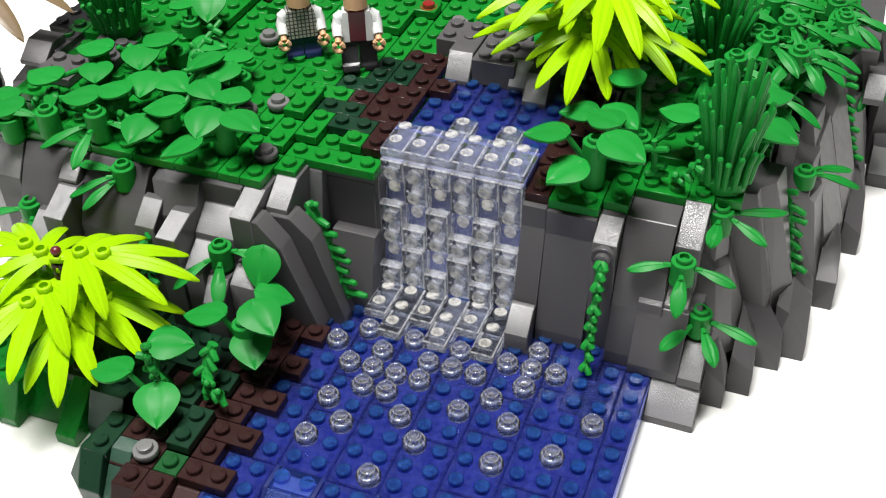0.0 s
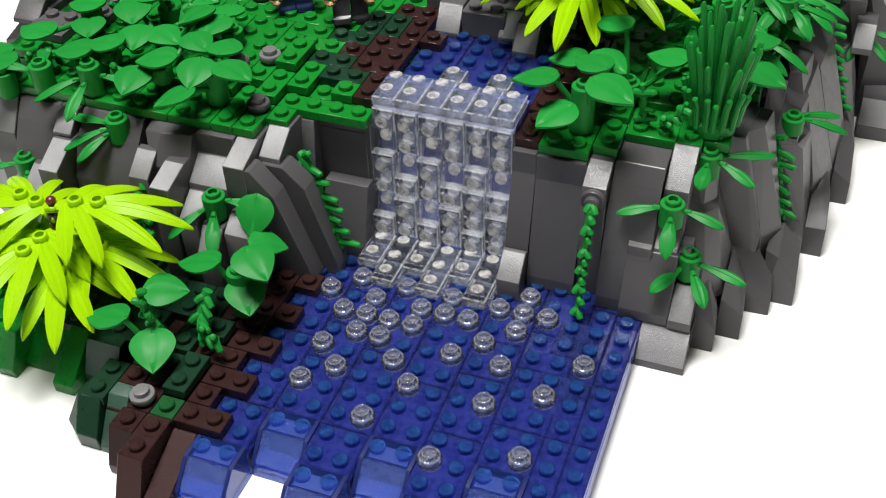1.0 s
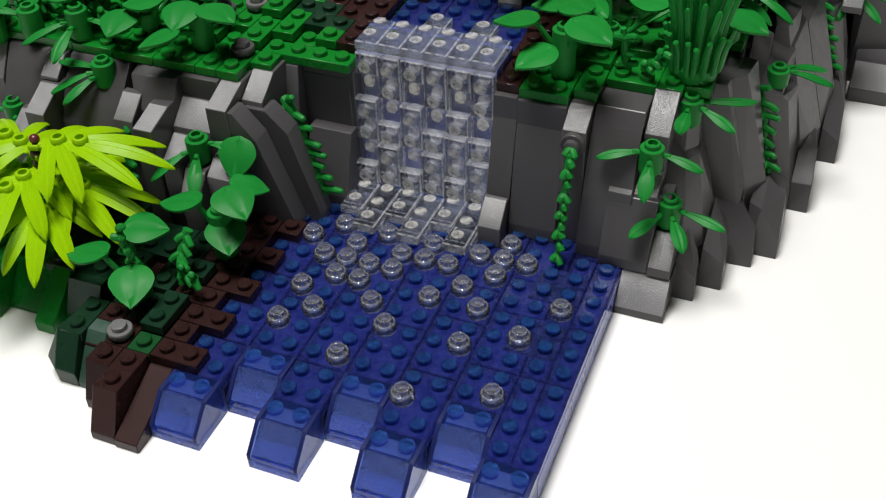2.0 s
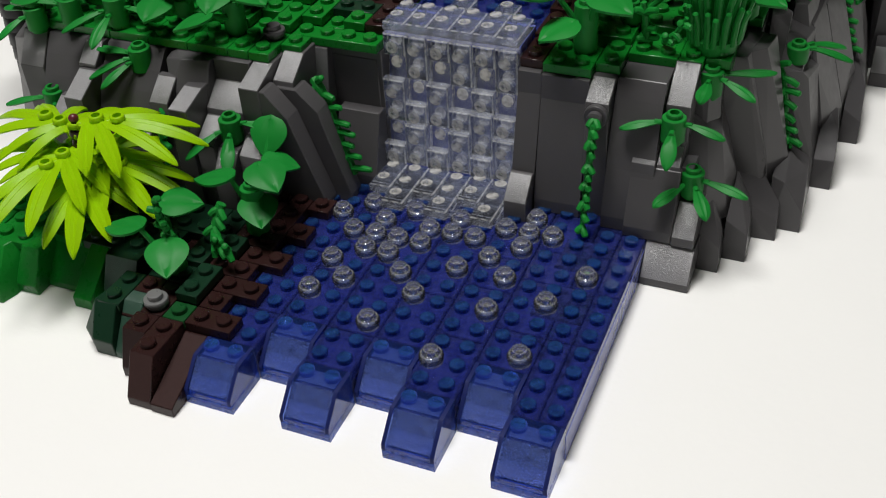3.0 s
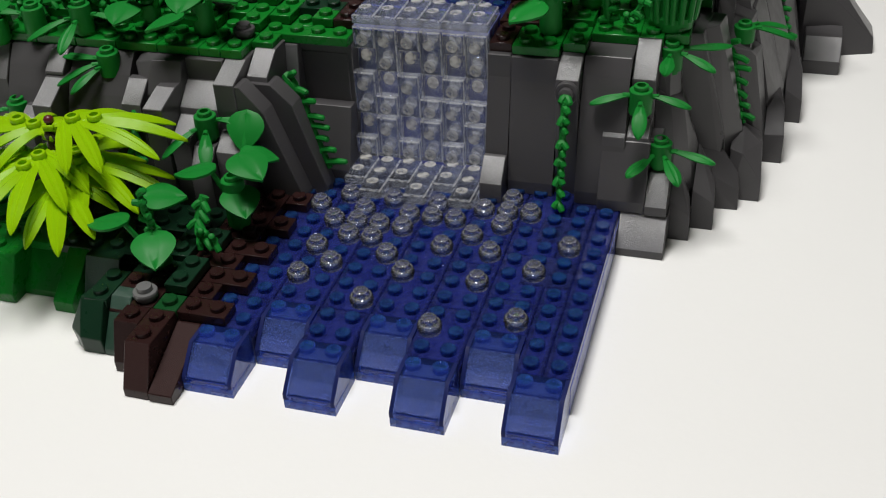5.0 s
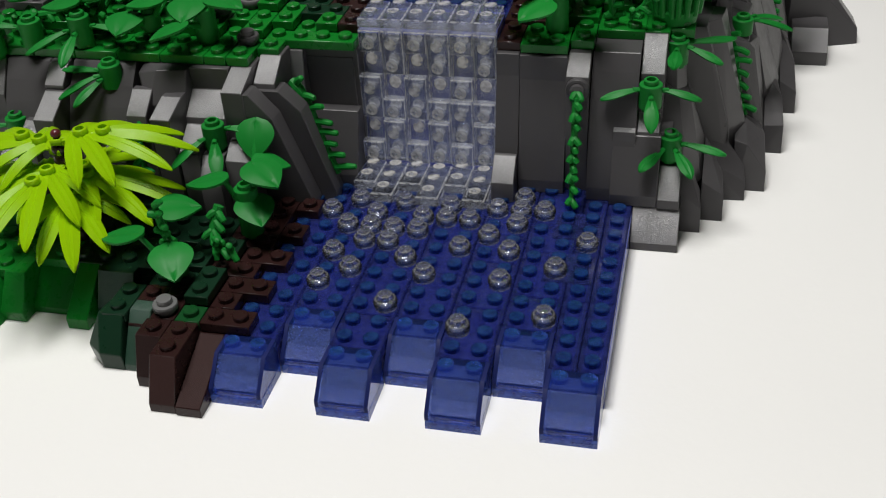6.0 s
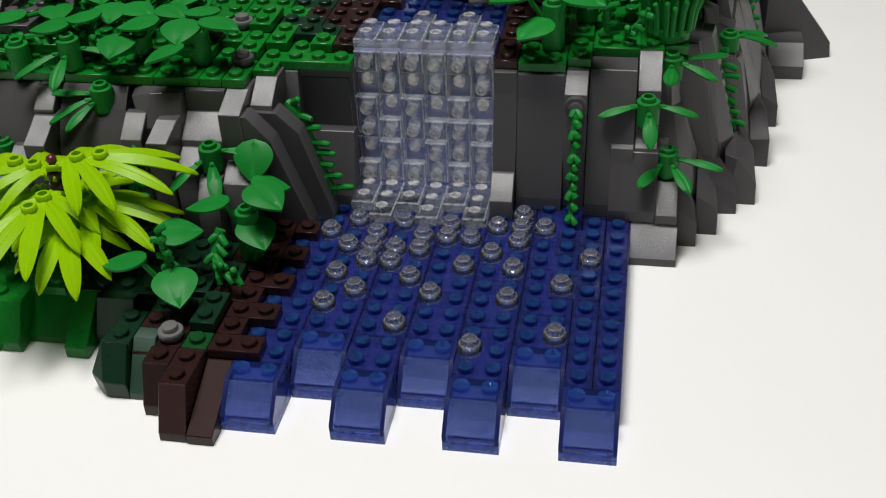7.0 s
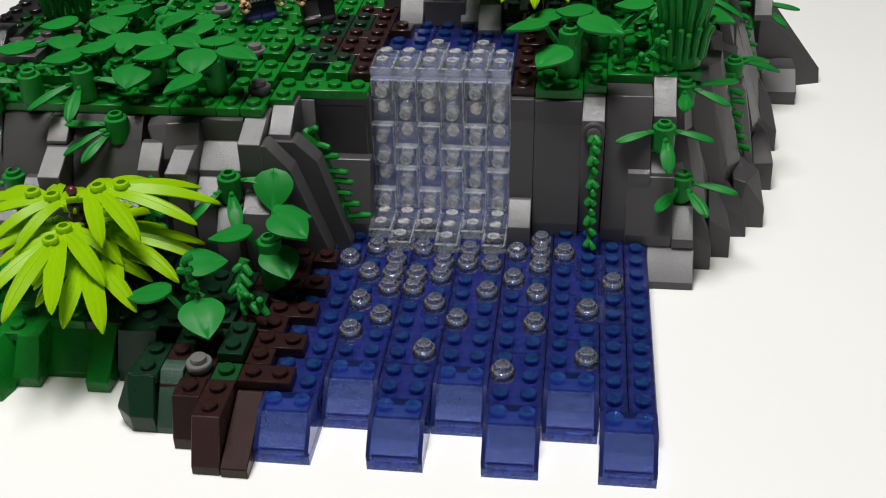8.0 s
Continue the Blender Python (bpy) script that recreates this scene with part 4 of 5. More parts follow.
rock([(6.9, 33.2, 0), (10.9, 34.5, 0), (11, 38.5, 0), (6, 38.5, 0), (10.8, 34.6, 0.9), (9.6, 34.3, 1.5), (8.8, 34.2, 2.2), (8.0, 34.4, 3.2), (7.0, 34.0, 4.6), (6.2, 36, 6.6), (9.0, 38, 2.6)])
put("clip", round_plate_mesh(GREY), crag, (-2.5, 14.02, 6.5), (90, 0, 0))
slope(crag, 7.1, 31.3, 0, 1.95, 32.4, 0.75, 1.75, 34)
slope(crag, 5.9, 29.6, 5.6, 0.95, 30.3, 5.9, 6.9, 31.5)
block(crag, 0.9, 18.7, 0, 2.6, 36, 7.55)
block(crag, -6, 22, 0, 3.0, 36, 7.17)
block(crag, 2.9, 31, 0, 6.2, 40, 7.6)

# ---------------------------------------------------------------- grey rocks at the head of the stream
rocks = thing("rock_outcrop", (-9, 22, 8), "grey toy slopes and bricks at the head of the stream", "toy rock")
R0 = (-9, 22, 8)


def rock_slope(x, yf, z0, w, yb, zl, zt, back, mats=GREYS):
    return slope(rocks, x - R0[0], yf - R0[1], z0 - R0[2], w, yb - R0[1], zl - R0[2], zt - R0[2], back - R0[1], mats)


rock_slope(-11.8, 21.4, 8, 1.15, 22.1, 8.2, 9.3, 24)
child_plate(rocks, R0, -10.65, 21.7, 8, 2, 3, GREY, 1.2, name="brick")
rock_slope(-8.9, 21.5, 8, 1.0, 22.3, 8.3, 9.3, 24)
rock_slope(-8.0, 20.7, 8, 1.1, 21.5, 8.2, 9.2, 23)
child_plate(rocks, R0, -12.8, 23, 8.4, 2, 2, GREY, 0.8, name="brick")

# ---------------------------------------------------------------- plants
def round_brick_mesh(mat, h=1.2):
    key = ("round_brick", mat.name, h)
    if key not in MESHES:
        bm = bmesh.new()
        n = 20
        rows = [(0.34, 0.0), (0.34, 0.16), (0.48, 0.18), (0.48, h - 0.03), (0.45, h)]
        rings = [[bm.verts.new((r * math.cos(2 * math.pi * i / n), r * math.sin(2 * math.pi * i / n), z)) for i in range(n)] for r, z in rows]
        for a, b in zip(rings, rings[1:]):
            for i in range(n):
                bm.faces.new((a[i], a[(i + 1) % n], b[(i + 1) % n], b[i]))
        bm.faces.new(rings[0][::-1])
        bm.faces.new(rings[-1])
        add_stud(bm, 0, 0, h - 0.002, r=0.31, h=0.2, n=18, hollow=0.19)
        MESHES[key] = finish(bm, "stem", mat)
    return MESHES[key]


def bamboo_plant(at, leaves, h=1.2, label="green toy plant with three long narrow leaves on a round stem", tilt=(0, 0, 0), group="narrow-leaved plants"):
    """leaves: heading, lift, droop, length, height on the stem."""
    t = thing("leafy_sprout", at, label, "toy plant", group)
    stem = put("stem", round_brick_mesh(LEAF, h), t, (0, 0, 0), tilt)
    for heading, lift, droop, length, z in leaves:
        bm = bmesh.new()
        a = radians(heading)
        b = (0.40 * math.cos(a), 0.40 * math.sin(a), z)
        e = (0.75 * math.cos(a), 0.75 * math.sin(a), z + lift * 0.2)
        add_tube(bm, [b, e], 0.11, 8)
        add_blade(bm, (0.58 * math.cos(a), 0.58 * math.sin(a), z + lift * 0.15), heading, 0.95 * length - 0.38, 0.62, lift * 0.8 - droop * 0.55, droop * 0.45, 0.15, 9, 0.015, 0.5, 0.2)
        part("leaf", bm, LEAF, t, smooth=45)
    return t


bamboo_plant((1.36, 14.35, 3.12), [(-14, 0.4, 0.5, 2.3, 0.85), (-123, 0.0, 0.35, 2.0, 0.72), (-62, 0.0, 0.45, 2.0, 0.72)])
bamboo_plant((0.42, 14.42, 5.4), [(-8, 0.2, 0.45, 2.0, 0.95), (-164, 0.15, 0.45, 2.0, 0.95), (-84, 0.0, 0.9, 1.75, 0.8)], label="green toy plant with three leaves set against grey rock")
bamboo_plant((1.32, 16.75, 6.35), [(-24, 0.05, 0.45, 2.0, 0.95), (-92, 0.05, 0.35, 1.65, 0.95), (22, 0.15, 0.2, 2.5, 1.0)], label="green toy plant with three leaves set against grey rock")
bamboo_plant((-17.2, 10.2, 4.62), [(-130, 0.0, 0.8, 2.1, 0.65), (-68, 0.0, 0.9, 2.0, 0.65), (10, 0.3, 0.4, 1.7, 0.95)])
bamboo_plant((-22.15, 11.5, 6.5), [(-118, 0.1, 0.7, 2.0, 0.6), (-146, 0.15, 0.8, 2.3, 0.7), (178, 0.25, 0.25, 2.4, 0.8)])
bamboo_plant((-26.7, 10.5, 4.22), [(-55, 0.05, 0.7, 2.0, 0.7), (-160, 0.2, 0.5, 2.3, 0.8)])
bamboo_plant((-25.8, 12.0, 8.0), [(185, 0.5, 0.3, 2.0, 0.9), (120, 0.6, 0.3, 2.0, 0.9)], 1.3)
bamboo_plant((-23.7, 12.45, 8.0), [(-140, 0.15, 0.75, 2.4, 0.8), (-88, 0.05, 0.8, 2.1, 0.75), (8, 0.2, 0.5, 2.2, 0.9)], 1.4)
bamboo_plant((-27.6, 11.7, 7.6), [(170, 0.3, 0.5, 2.0, 0.9), (-120, 0.1, 0.7, 1.8, 0.8)], 1.2)
bamboo_plant((4.05, 22.1, 5.5), [(14, 0.1, 0.7, 2.3, 0.75), (42, 0.1, 0.7, 2.5, 0.8)], 0.9, "green toy plant with two long leaves on a rock ledge")
bamboo_plant((2.1, 27.0, 8.6), [(-3, 0.3, 0.5, 2.2, 0.8), (-46, 0.2, 0.6, 2.1, 0.8), (-120, 0.1, 0.6, 1.9, 0.7)], 0.9, "green toy plant in a thicket of long narrow leaves")
bamboo_plant((4.3, 31.4, 8.2), [(-8, 0.3, 0.6, 2.2, 0.8), (-62, 0.2, 0.9, 2.0, 0.8), (-130, 0.1, 0.6, 1.9, 0.7)], 0.9, "green toy plant in a thicket of long narrow leaves")
bamboo_plant((-0.7, 28.4, 8.4), [(-58, 0.4, 0.8, 2.1, 1.6), (-8, 0.4, 0.7, 2.2, 1.7), (-150, 0.3, 0.8, 2.0, 1.5)], 1.9, "tall green toy plant in a thicket of narrow leaves")
bamboo_plant((1.2, 29.6, 8.4), [(-40, 0.4, 0.9, 2.1, 1.6), (12, 0.4, 0.7, 2.2, 1.7), (-110, 0.3, 0.8, 2.0, 1.5)], 1.9, "tall green toy plant in a thicket of narrow leaves")
random.seed(21)
for x, y, z in ((1.0, 23.4, 8.4), (2.2, 25.6, 8.4), (3.2, 28.0, 8.2), (0.2, 21.4, 8.4), (-0.8, 24.2, 8.4), (1.4, 24.8, 9.9), (4.4, 31.0, 8.2), (0.4, 23.0, 9.8), (2.8, 24.6, 9.6), (2.0, 22.9, 8.4), (2.9, 26.6, 8.6), (0.9, 26.2, 9.4), (3.4, 29.4, 8.2), (2.0, 28.4, 9.0), (1.5, 21.8, 9.0), (3.9, 32.6, 8.2)):
    spin = random.uniform(-40, 40)
    bamboo_plant((x, y, z), [(spin + k * 62 - 125, random.uniform(0.2, 0.9), random.uniform(0.8, 1.4), random.uniform(1.9, 2.4), random.uniform(0.4, 0.75)) for k in range(4)], 0.9, "green toy plant in a thicket of long narrow leaves")
bamboo_plant((5.9, 31.6, 5.0), [(-10, 0.2, 0.4, 2.6, 0.9), (-40, 0.2, 0.9, 2.4, 0.8), (-90, 0, 0.6, 1.6, 0.6)])


def heart_plant(at, leaves, h=1.0, label="green toy plant with broad heart-shaped leaves", stem_r=0.42):
    """leaves: centre x, y, z, heading of the tip, pitch, roll, size."""
    t = thing("broad_leaf_plant", at, label, "toy plant", "broad-leaved plants")
    put("stem", round_brick_mesh(LEAF, h), t)
    for x, y, z, heading, pitch, roll, size in leaves:
        a = radians(heading)
        bx, by, bz = x - at[0] - 0.9 * size * math.cos(a), y - at[1] - 0.9 * size * math.sin(a), z - at[2] + 0.1
        put("leaf", heart_mesh(round(size * 0.83, 3)), t, (bx, by, bz), (pitch * 0.48, roll, heading - 90))
        bm = bmesh.new()
        add_tube(bm, [(0.18 * bx, 0.18 * by, h * 0.5), (0.55 * bx, 0.55 * by, h * 0.5 + 0.45 * (bz - h * 0.5)), (bx, by, bz - 0.02)], [0.13, 0.12, 0.10], 8)
        part("stalk", bm, LEAF, t)
    return t


heart_plant((-18.3, 13.4, 8.0), [(-18.75, 12.6, 9.75, -80, -22, 0, 1.0), (-19.25, 11.4, 9.3, -135, -16, 10, 1.0), (-16.8, 12.9, 10.0, -15, -10, -8, 1.0), (-18.6, 15.2, 9.7, 100, -4, 0, 0.95)], 1.6, "green toy plant with broad heart-shaped leaves at the cliff edge")
heart_plant((-21.0, 13.6, 8.4), [(-21.4, 11.9, 9.3, -85, -16, 0, 1.0), (-20.9, 13.0, 9.85, -160, -6, 0, 1.0), (-19.8, 15.0, 9.6, -30, -8, 0, 0.9)], 0.8)
heart_plant((-23.9, 14.2, 8.4), [(-24.8, 12.8, 9.7, 195, -6, 0, 1.0), (-23.6, 13.5, 9.9, 175, -6, 0, 0.95), (-22.6, 14.4, 9.7, -70, -14, 0, 0.95)], 0.8)
heart_plant((-22.2, 15.9, 8.4), [(-21.4, 15.1, 9.6, -20, -8, 0, 0.95), (-23.7, 16.0, 9.9, -60, -12, 0, 1.0), (-21.0, 16.4, 10.0, -120, -8, 12, 1.0)], 0.8)
heart_plant((-23.4, 18.2, 8.4), [(-24.0, 17.7, 10.0, 160, -6, 0, 1.0), (-21.6, 18.6, 9.6, 10, -6, 0, 0.9)], 0.8)
heart_plant((-19.6, 17.2, 8.4), [(-20.0, 16.2, 9.7, -100, -10, 0, 0.95), (-20.3, 18.4, 9.5, 110, -6, 0, 0.9)], 0.8)
heart_plant((-26.2, 16.4, 8.8), [(-26.5, 16.3, 9.8, 185, -4, 0, 1.0), (-27.4, 13.9, 9.6, 170, 2, 0, 1.0), (-25.4, 15.0, 9.4, -60, -8, 0, 0.9)], 0.8)
heart_plant((-28.6, 13.2, 7.6), [(-28.2, 11.9, 9.0, 200, -10, 0, 1.0), (-28.9, 13.2, 8.9, 120, -6, 0, 0.9)], 0.8)
heart_plant((-24.2, 20.8, 8.4), [(-23.3, 21.0, 10.2, -70, -60, 0, 1.0), (-25.0, 21.4, 9.8, 150, -10, 0, 0.9)], 0.8)
heart_plant((-3.65, 16.0, 8.0), [(-5.6, 15.3, 10.5, 190, -8, 6, 1.0), (-4.5, 14.35, 9.55, -130, -18, 0, 1.0), (-2.15, 14.9, 10.7, -25, -10, 0, 1.12), (-3.75, 16.9, 10.6, 150, -4, 0, 0.95)], 2.1, "green toy plant with broad heart-shaped leaves beside the waterfall")
heart_plant((-2.4, 18.4, 8.3), [(-2.9, 17.6, 10.2, -30, -8, 0, 1.0), (-3.6, 19.4, 11.0, 160, -4, 0, 0.95), (-1.2, 18.6, 10.3, 170, -4, 0, 0.95), (-5.0, 18.0, 9.9, 190, -6, 0, 0.9)], 0.8)
heart_plant((1.9, 20.6, 8.1), [(2.9, 19.9, 9.4, -20, -14, 0, 1.05), (2.4, 21.6, 10.0, 30, -4, 0, 0.95)], 0.8)
heart_plant((-15.1, 7.9, 2.0), [(-15.3, 9.6, 5.75, -85, -100, 0, 1.0), (-13.85, 7.5, 5.2, -35, -20, 0, 1.05), (-14.37, 7.1, 3.75, -55, -32, 0, 1.0), (-16.68, 7.4, 4.75, 190, -10, 8, 1.0), (-14.25, 9.45, 4.75, 20, -30, 0, 0.9)], 2.3, "green toy plant with broad heart-shaped leaves beside the pool")
heart_plant((-17.0, 4.6, 2.0), [(-19.0, 4.25, 4.0, 185, -6, 8, 1.0), (-16.48, 3.55, 3.5, -62, -34, 0, 1.05), (-16.85, 5.95, 4.4, 20, -4, 8, 1.0)], 1.0, "green toy plant with broad heart-shaped leaves on the brown bank")


def vine(points, label, thorn=0.55, spacing=0.42, r=0.21, seed=1):
    """A hanging vine: a stem with pairs of blunt thorns."""
    rnd = random.Random(seed)
    t = thing("vine", points[0], label, "toy plant", "thorny vines")
    pts = [Vector(p) - Vector(points[0]) for p in points]
    bm = bmesh.new()
    fine = []
    for a, b in zip(pts, pts[1:]):
        for k in range(4):
            fine.append(a.lerp(b, k / 4))
    fine.append(pts[-1])
    add_tube(bm, fine, [r * (1 - 0.5 * i / len(fine)) for i in range(len(fine))], 8)
    part("stem", bm, LEAF, t)
    along, node = 0.2, 0
    total = sum((b - a).length for a, b in zip(fine, fine[1:]))
    while along < total - 0.1:
        rest, i = along, 0
        while rest > (fine[i + 1] - fine[i]).length:
            rest -= (fine[i + 1] - fine[i]).length
            i += 1
        p = fine[i].lerp(fine[i + 1], rest / max(1e-6, (fine[i + 1] - fine[i]).length))
        d = (fine[i + 1] - fine[i]).normalized()
        s = d.cross(Vector((0, 1, 0)))
        s = s.normalized() if s.length > 0.1 else Vector((1, 0, 0))
        if s.x < 0:
            s = -s
        # a long thorn on one side, and now and then a short one on the other
        node += 1
        reaches = [thorn * rnd.uniform(0.75, 1.35)]
        if node % 2:
            reaches.append(-thorn * rnd.uniform(0.5, 0.9))
        for reach in reaches:
            q = p + s * reach + d * 0.22 + Vector((0, -0.22, rnd.uniform(-0.12, 0.10)))
            bm = bmesh.new()
            add_tube(bm, [p, p.lerp(q, 0.55) + Vector((0, -0.04, 0.05)), p.lerp(q, 0.93), q], [0.15, 0.15, 0.13, 0.07], 8)
            part("thorn", bm, LEAF, t)
        along += spacing * rnd.uniform(0.85, 1.35)
    return t


vine([(-2.5, 13.75, 6.6), (-2.5, 13.3, 6.3), (-2.5, 13.0, 5.0), (-2.52, 12.7, 3.6), (-2.5, 12.2, 2.0)], "green thorny toy vine hanging down the rock to the pool", 0.20, 0.42, 0.19, seed=2)
vine([(-14.6, 13.1, 6.5), (-14.2, 12.8, 6.3), (-13.7, 12.6, 5.3), (-13.3, 12.5, 4.0), (-12.7, 12.3, 2.6)], "green thorny toy vine hanging over grey slopes", 0.8, 0.5, 0.24, seed=3)
vine([(-20.2, 10.7, 6.2), (-20.5, 10.2, 5.9), (-20.6, 9.8, 4.6), (-20.2, 9.3, 3.4)], "green thorny toy vine hanging down the grey cliff", 0.45, 0.5, seed=4)
vine([(3.3, 21.0, 6.1), (3.72, 20.65, 5.7), (4.0, 20.45, 4.6), (4.2, 20.3, 3.5), (4.55, 19.95, 2.6)], "green thorny toy vine hanging on faceted rock", 0.5, 0.5, 0.15, seed=5)
vine([(4.7, 29.8, 7.0), (5.0, 29.5, 6.4), (5.2, 29.4, 5.2), (5.6, 29.2, 4.0), (5.9, 29.0, 3.0)], "green thorny toy vine hanging on the far rock face", 0.55, 0.45, 0.15, seed=6)
vine([(-15.7, 6.6, 4.2), (-15.85, 6.4, 3.8), (-15.9, 6.1, 3.3), (-15.75, 5.7, 3.0), (-15.3, 5.4, 2.9), (-14.75, 5.3, 3.1)], "curled green thorny toy vine on the bank", 0.5, 0.36, seed=7)
vine([(-17.4, 5.6, 2.4), (-17.3, 5.0, 3.6), (-17.2, 4.6, 4.6), (-17.4, 4.8, 5.3)], "upright green thorny toy vine on the bank", 0.4, 0.4, seed=8)
vine([(-27.5, 13.2, 8.6), (-26.4, 13.4, 8.9), (-25.0, 13.6, 9.1), (-23.6, 13.2, 9.2), (-22.2, 12.9, 9.0), (-20.9, 12.8, 9.0)], "green thorny toy vine lying among leaves", 0.4, 0.55, seed=9)
vine([(-21.9, 16.8, 9.0), (-22.1, 17.6, 9.6), (-22.0, 18.4, 9.8), (-21.6, 19.4, 10.4)], "green thorny toy vine lying among leaves", 0.5, 0.5, seed=10)
vine([(-25.8, 17.6, 8.9), (-25.2, 17.4, 9.5), (-24.8, 17.0, 9.2), (-24.4, 16.8, 9.4)], "green thorny toy vine lying among leaves", 0.6, 0.4, seed=11)
vine([(-1.4, 17.2, 8.1), (-1.5, 17.0, 9.2), (-1.6, 16.9, 10.0)], "upright green toy twig beside broad leaves", 0.5, 0.6, seed=12)
vine([(-0.7, 16.9, 8.4), (-0.2, 16.6, 9.0), (0.2, 16.4, 9.8)], "upright green toy twig beside broad leaves", 0.3, 0.6, 0.15, 13)


def grass_bush(at, h, spread, label, seed, twist=0.0):
    """A tuft of upright rods on a round foot."""
    rnd = random.Random(seed)
    t = thing("grass_bush", at, label, "toy plant", "grass bushes")
    bm = bmesh.new()
    n = 16
    rows = [(0.9, 0.0), (0.95, 0.3), (1.05, 0.6), (0.7, 0.75)]
    rings = [[bm.verts.new((r * math.cos(2 * math.pi * i / n), r * math.sin(2 * math.pi * i / n), z)) for i in range(n)] for r, z in rows]
    for a, b in zip(rings, rings[1:]):
        for i in range(n):
            bm.faces.new((a[i], a[(i + 1) % n], b[(i + 1) % n], b[i]))
    bm.faces.new(rings[0][::-1])
    bm.faces.new(rings[-1])
    part("foot", bm, LEAF, t)
    for ring, (count, r0, r1, hh) in enumerate(((6, 0.15, 0.5, 1.0), (11, 0.45, 1.1, 0.92), (15, 0.75, 1.55, 0.70), (18, 0.98, 1.5, 0.38))):
        for k in range(count):
            a = 2 * math.pi * (k + 0.37 * ring) / count + rnd.uniform(-0.08, 0.08)
            top = h * hh * rnd.uniform(0.88, 1.08)
            c, s = math.cos(a + twist), math.sin(a + twist)
            p = [(r0 * math.cos(a), r0 * math.sin(a), 0.45), ((r0 * 0.6 + r1 * 0.4 * spread) * c, (r0 * 0.6 + r1 * 0.4 * spread) * s, 0.45 + top * 0.5), (r1 * spread * c, r1 * spread * s, top * 0.97), (r1 * spread * c * 1.01, r1 * spread * s * 1.01, top)]
            b2 = bmesh.new()
            add_tube(b2, p, [0.13, 0.135, 0.12, 0.06], 8)
            part("blade", b2, LEAF, t)
    return t


grass_bush((1.1, 17.8, 8.0), 5.3, 0.86, "dense green toy grass bush with upright rods", 31)
grass_bush((-27.4, 19.6, 8.8), 5.3, 1.0, "dense green toy grass bush with upright rods at the back", 32)
grass_bush((-0.6, 25.6, 8.4), 5.0, 0.9, "dense green toy grass bush behind the lime palm", 33)


def palm(at, trunk_h, tiers, label):
    """A toy palm: fronds of (height, heading, scale), each seven sword leaves that run together on a spine with two studs."""
    t = thing("palm", at, label, "toy palm", "lime palms")
    bm = bmesh.new()
    z = 0.0
    k = 0
    while z < trunk_h - 0.55:
        add_tube(bm, [(0, 0, z), (0, 0, z + 0.32), (0, 0, z + 0.44)], [0.34 - 0.05 * (k % 2), 0.34, 0.28], 12)
        z += 0.44
        k += 1
    add_tube(bm, [(0, 0, z - 0.05), (0, 0, trunk_h)], 0.15, 10)
    part("trunk", bm, BROWN, t)
    bm = bmesh.new()
    add_tube(bm, [(0, 0, trunk_h - 0.05), (0, 0, trunk_h + 0.06), (0, 0, trunk_h + 0.16), (0, 0, trunk_h + 0.22)], [0.19, 0.21, 0.16, 0.05], 14)
    part("cap", bm, MAROON, t)
    for zt, heading, f in tiers:
        bm = bmesh.new()
        # the clip round the trunk, the spine and its studs
        add_box(bm, 0.16, -0.26, -0.30, 0.42, 0.26, 0.08, 0.05)
        add_box(bm, -0.22, -0.30, -0.24, 0.22, -0.18, 0.02, 0.03)
        add_box(bm, -0.22, 0.18, -0.24, 0.22, 0.30, 0.02, 0.03)
        add_blade(bm, (0.3, 0, 0.0), 0, 2.7 * f, 1.05, 0.06, 0.10, 0.20, 8, 0.0, 0.42, 0.5)
        add_stud(bm, 0.98, 0, 0.10, 0.3, 0.24, 14, 0.18)
        add_stud(bm, 1.88, 0, 0.13, 0.3, 0.22, 14, 0.18)
        frond = put("frond", finish(bm, "frond", LIME, 50), t, (0, 0, zt), (0, 0, heading))
        bm = bmesh.new()
        add_blade(bm, (1.6, 0, 0.02), 0, 3.95 * f, 0.80, 0.16, 1.18, 0.17, 11, 0.05, 0.36, 0.9)
        part("leaf", bm, LIME, frond, smooth=50)
        for sgn in (-1, 1):
            for x0, y0, x1, y1, wd in ((1.35, 0.05, 4.64, 1.46, 0.78), (1.0, 0.05, 2.60, 2.42, 0.72), (0.62, 0.05, 1.22, 2.43, 0.66)):
                dx, dy = x1 * f - x0, y1 * f - y0
                bm = bmesh.new()
                add_blade(bm, (x0, sgn * y0, 0.0), math.degrees(math.atan2(sgn * dy, dx)), math.hypot(dx, dy) + 0.08, wd, 0.12, 1.12, 0.16, 10, 0.05, 0.42, 0.8)
                part("leaf", bm, LIME, frond, smooth=50)
    return t


palm((-22.2, 6.75, 2.0), 4.85, [(4.72, 15, 1.0), (4.28, 168, 1.0), (3.58, -98, 1.0), (3.0, -3, 0.95), (3.0, 178, 0.95), (2.6, -62, 0.9), (2.7, 80, 0.9)], "lime green toy palm with two tiers of fronds")
palm((-5.4, 22.9, 8.4), 5.4, [(3.1, -88, 1.0), (3.05, -15, 0.95), (3.0, -165, 0.95), (3.0, 60, 0.9), (3.0, 130, 0.9), (5.2, -60, 1.0), (5.2, 20, 1.0), (5.1, -140, 1.0), (5.1, 120, 0.9)], "lime green toy palm with two tiers of fronds behind the stream")

# a dark trunk with brown leaves beyond the corner of the plateau
tree = thing("toy_tree", (-33.5, 16.5, 0), "dark toy tree trunk with drooping brown leaves", "toy tree")
bm = bmesh.new()
for k in range(16):
    add_tube(bm, [(0, 0, k * 0.8), (0, 0, k * 0.8 + 0.62), (0, 0, k * 0.8 + 0.8)], [0.95, 0.9, 0.8], 12)
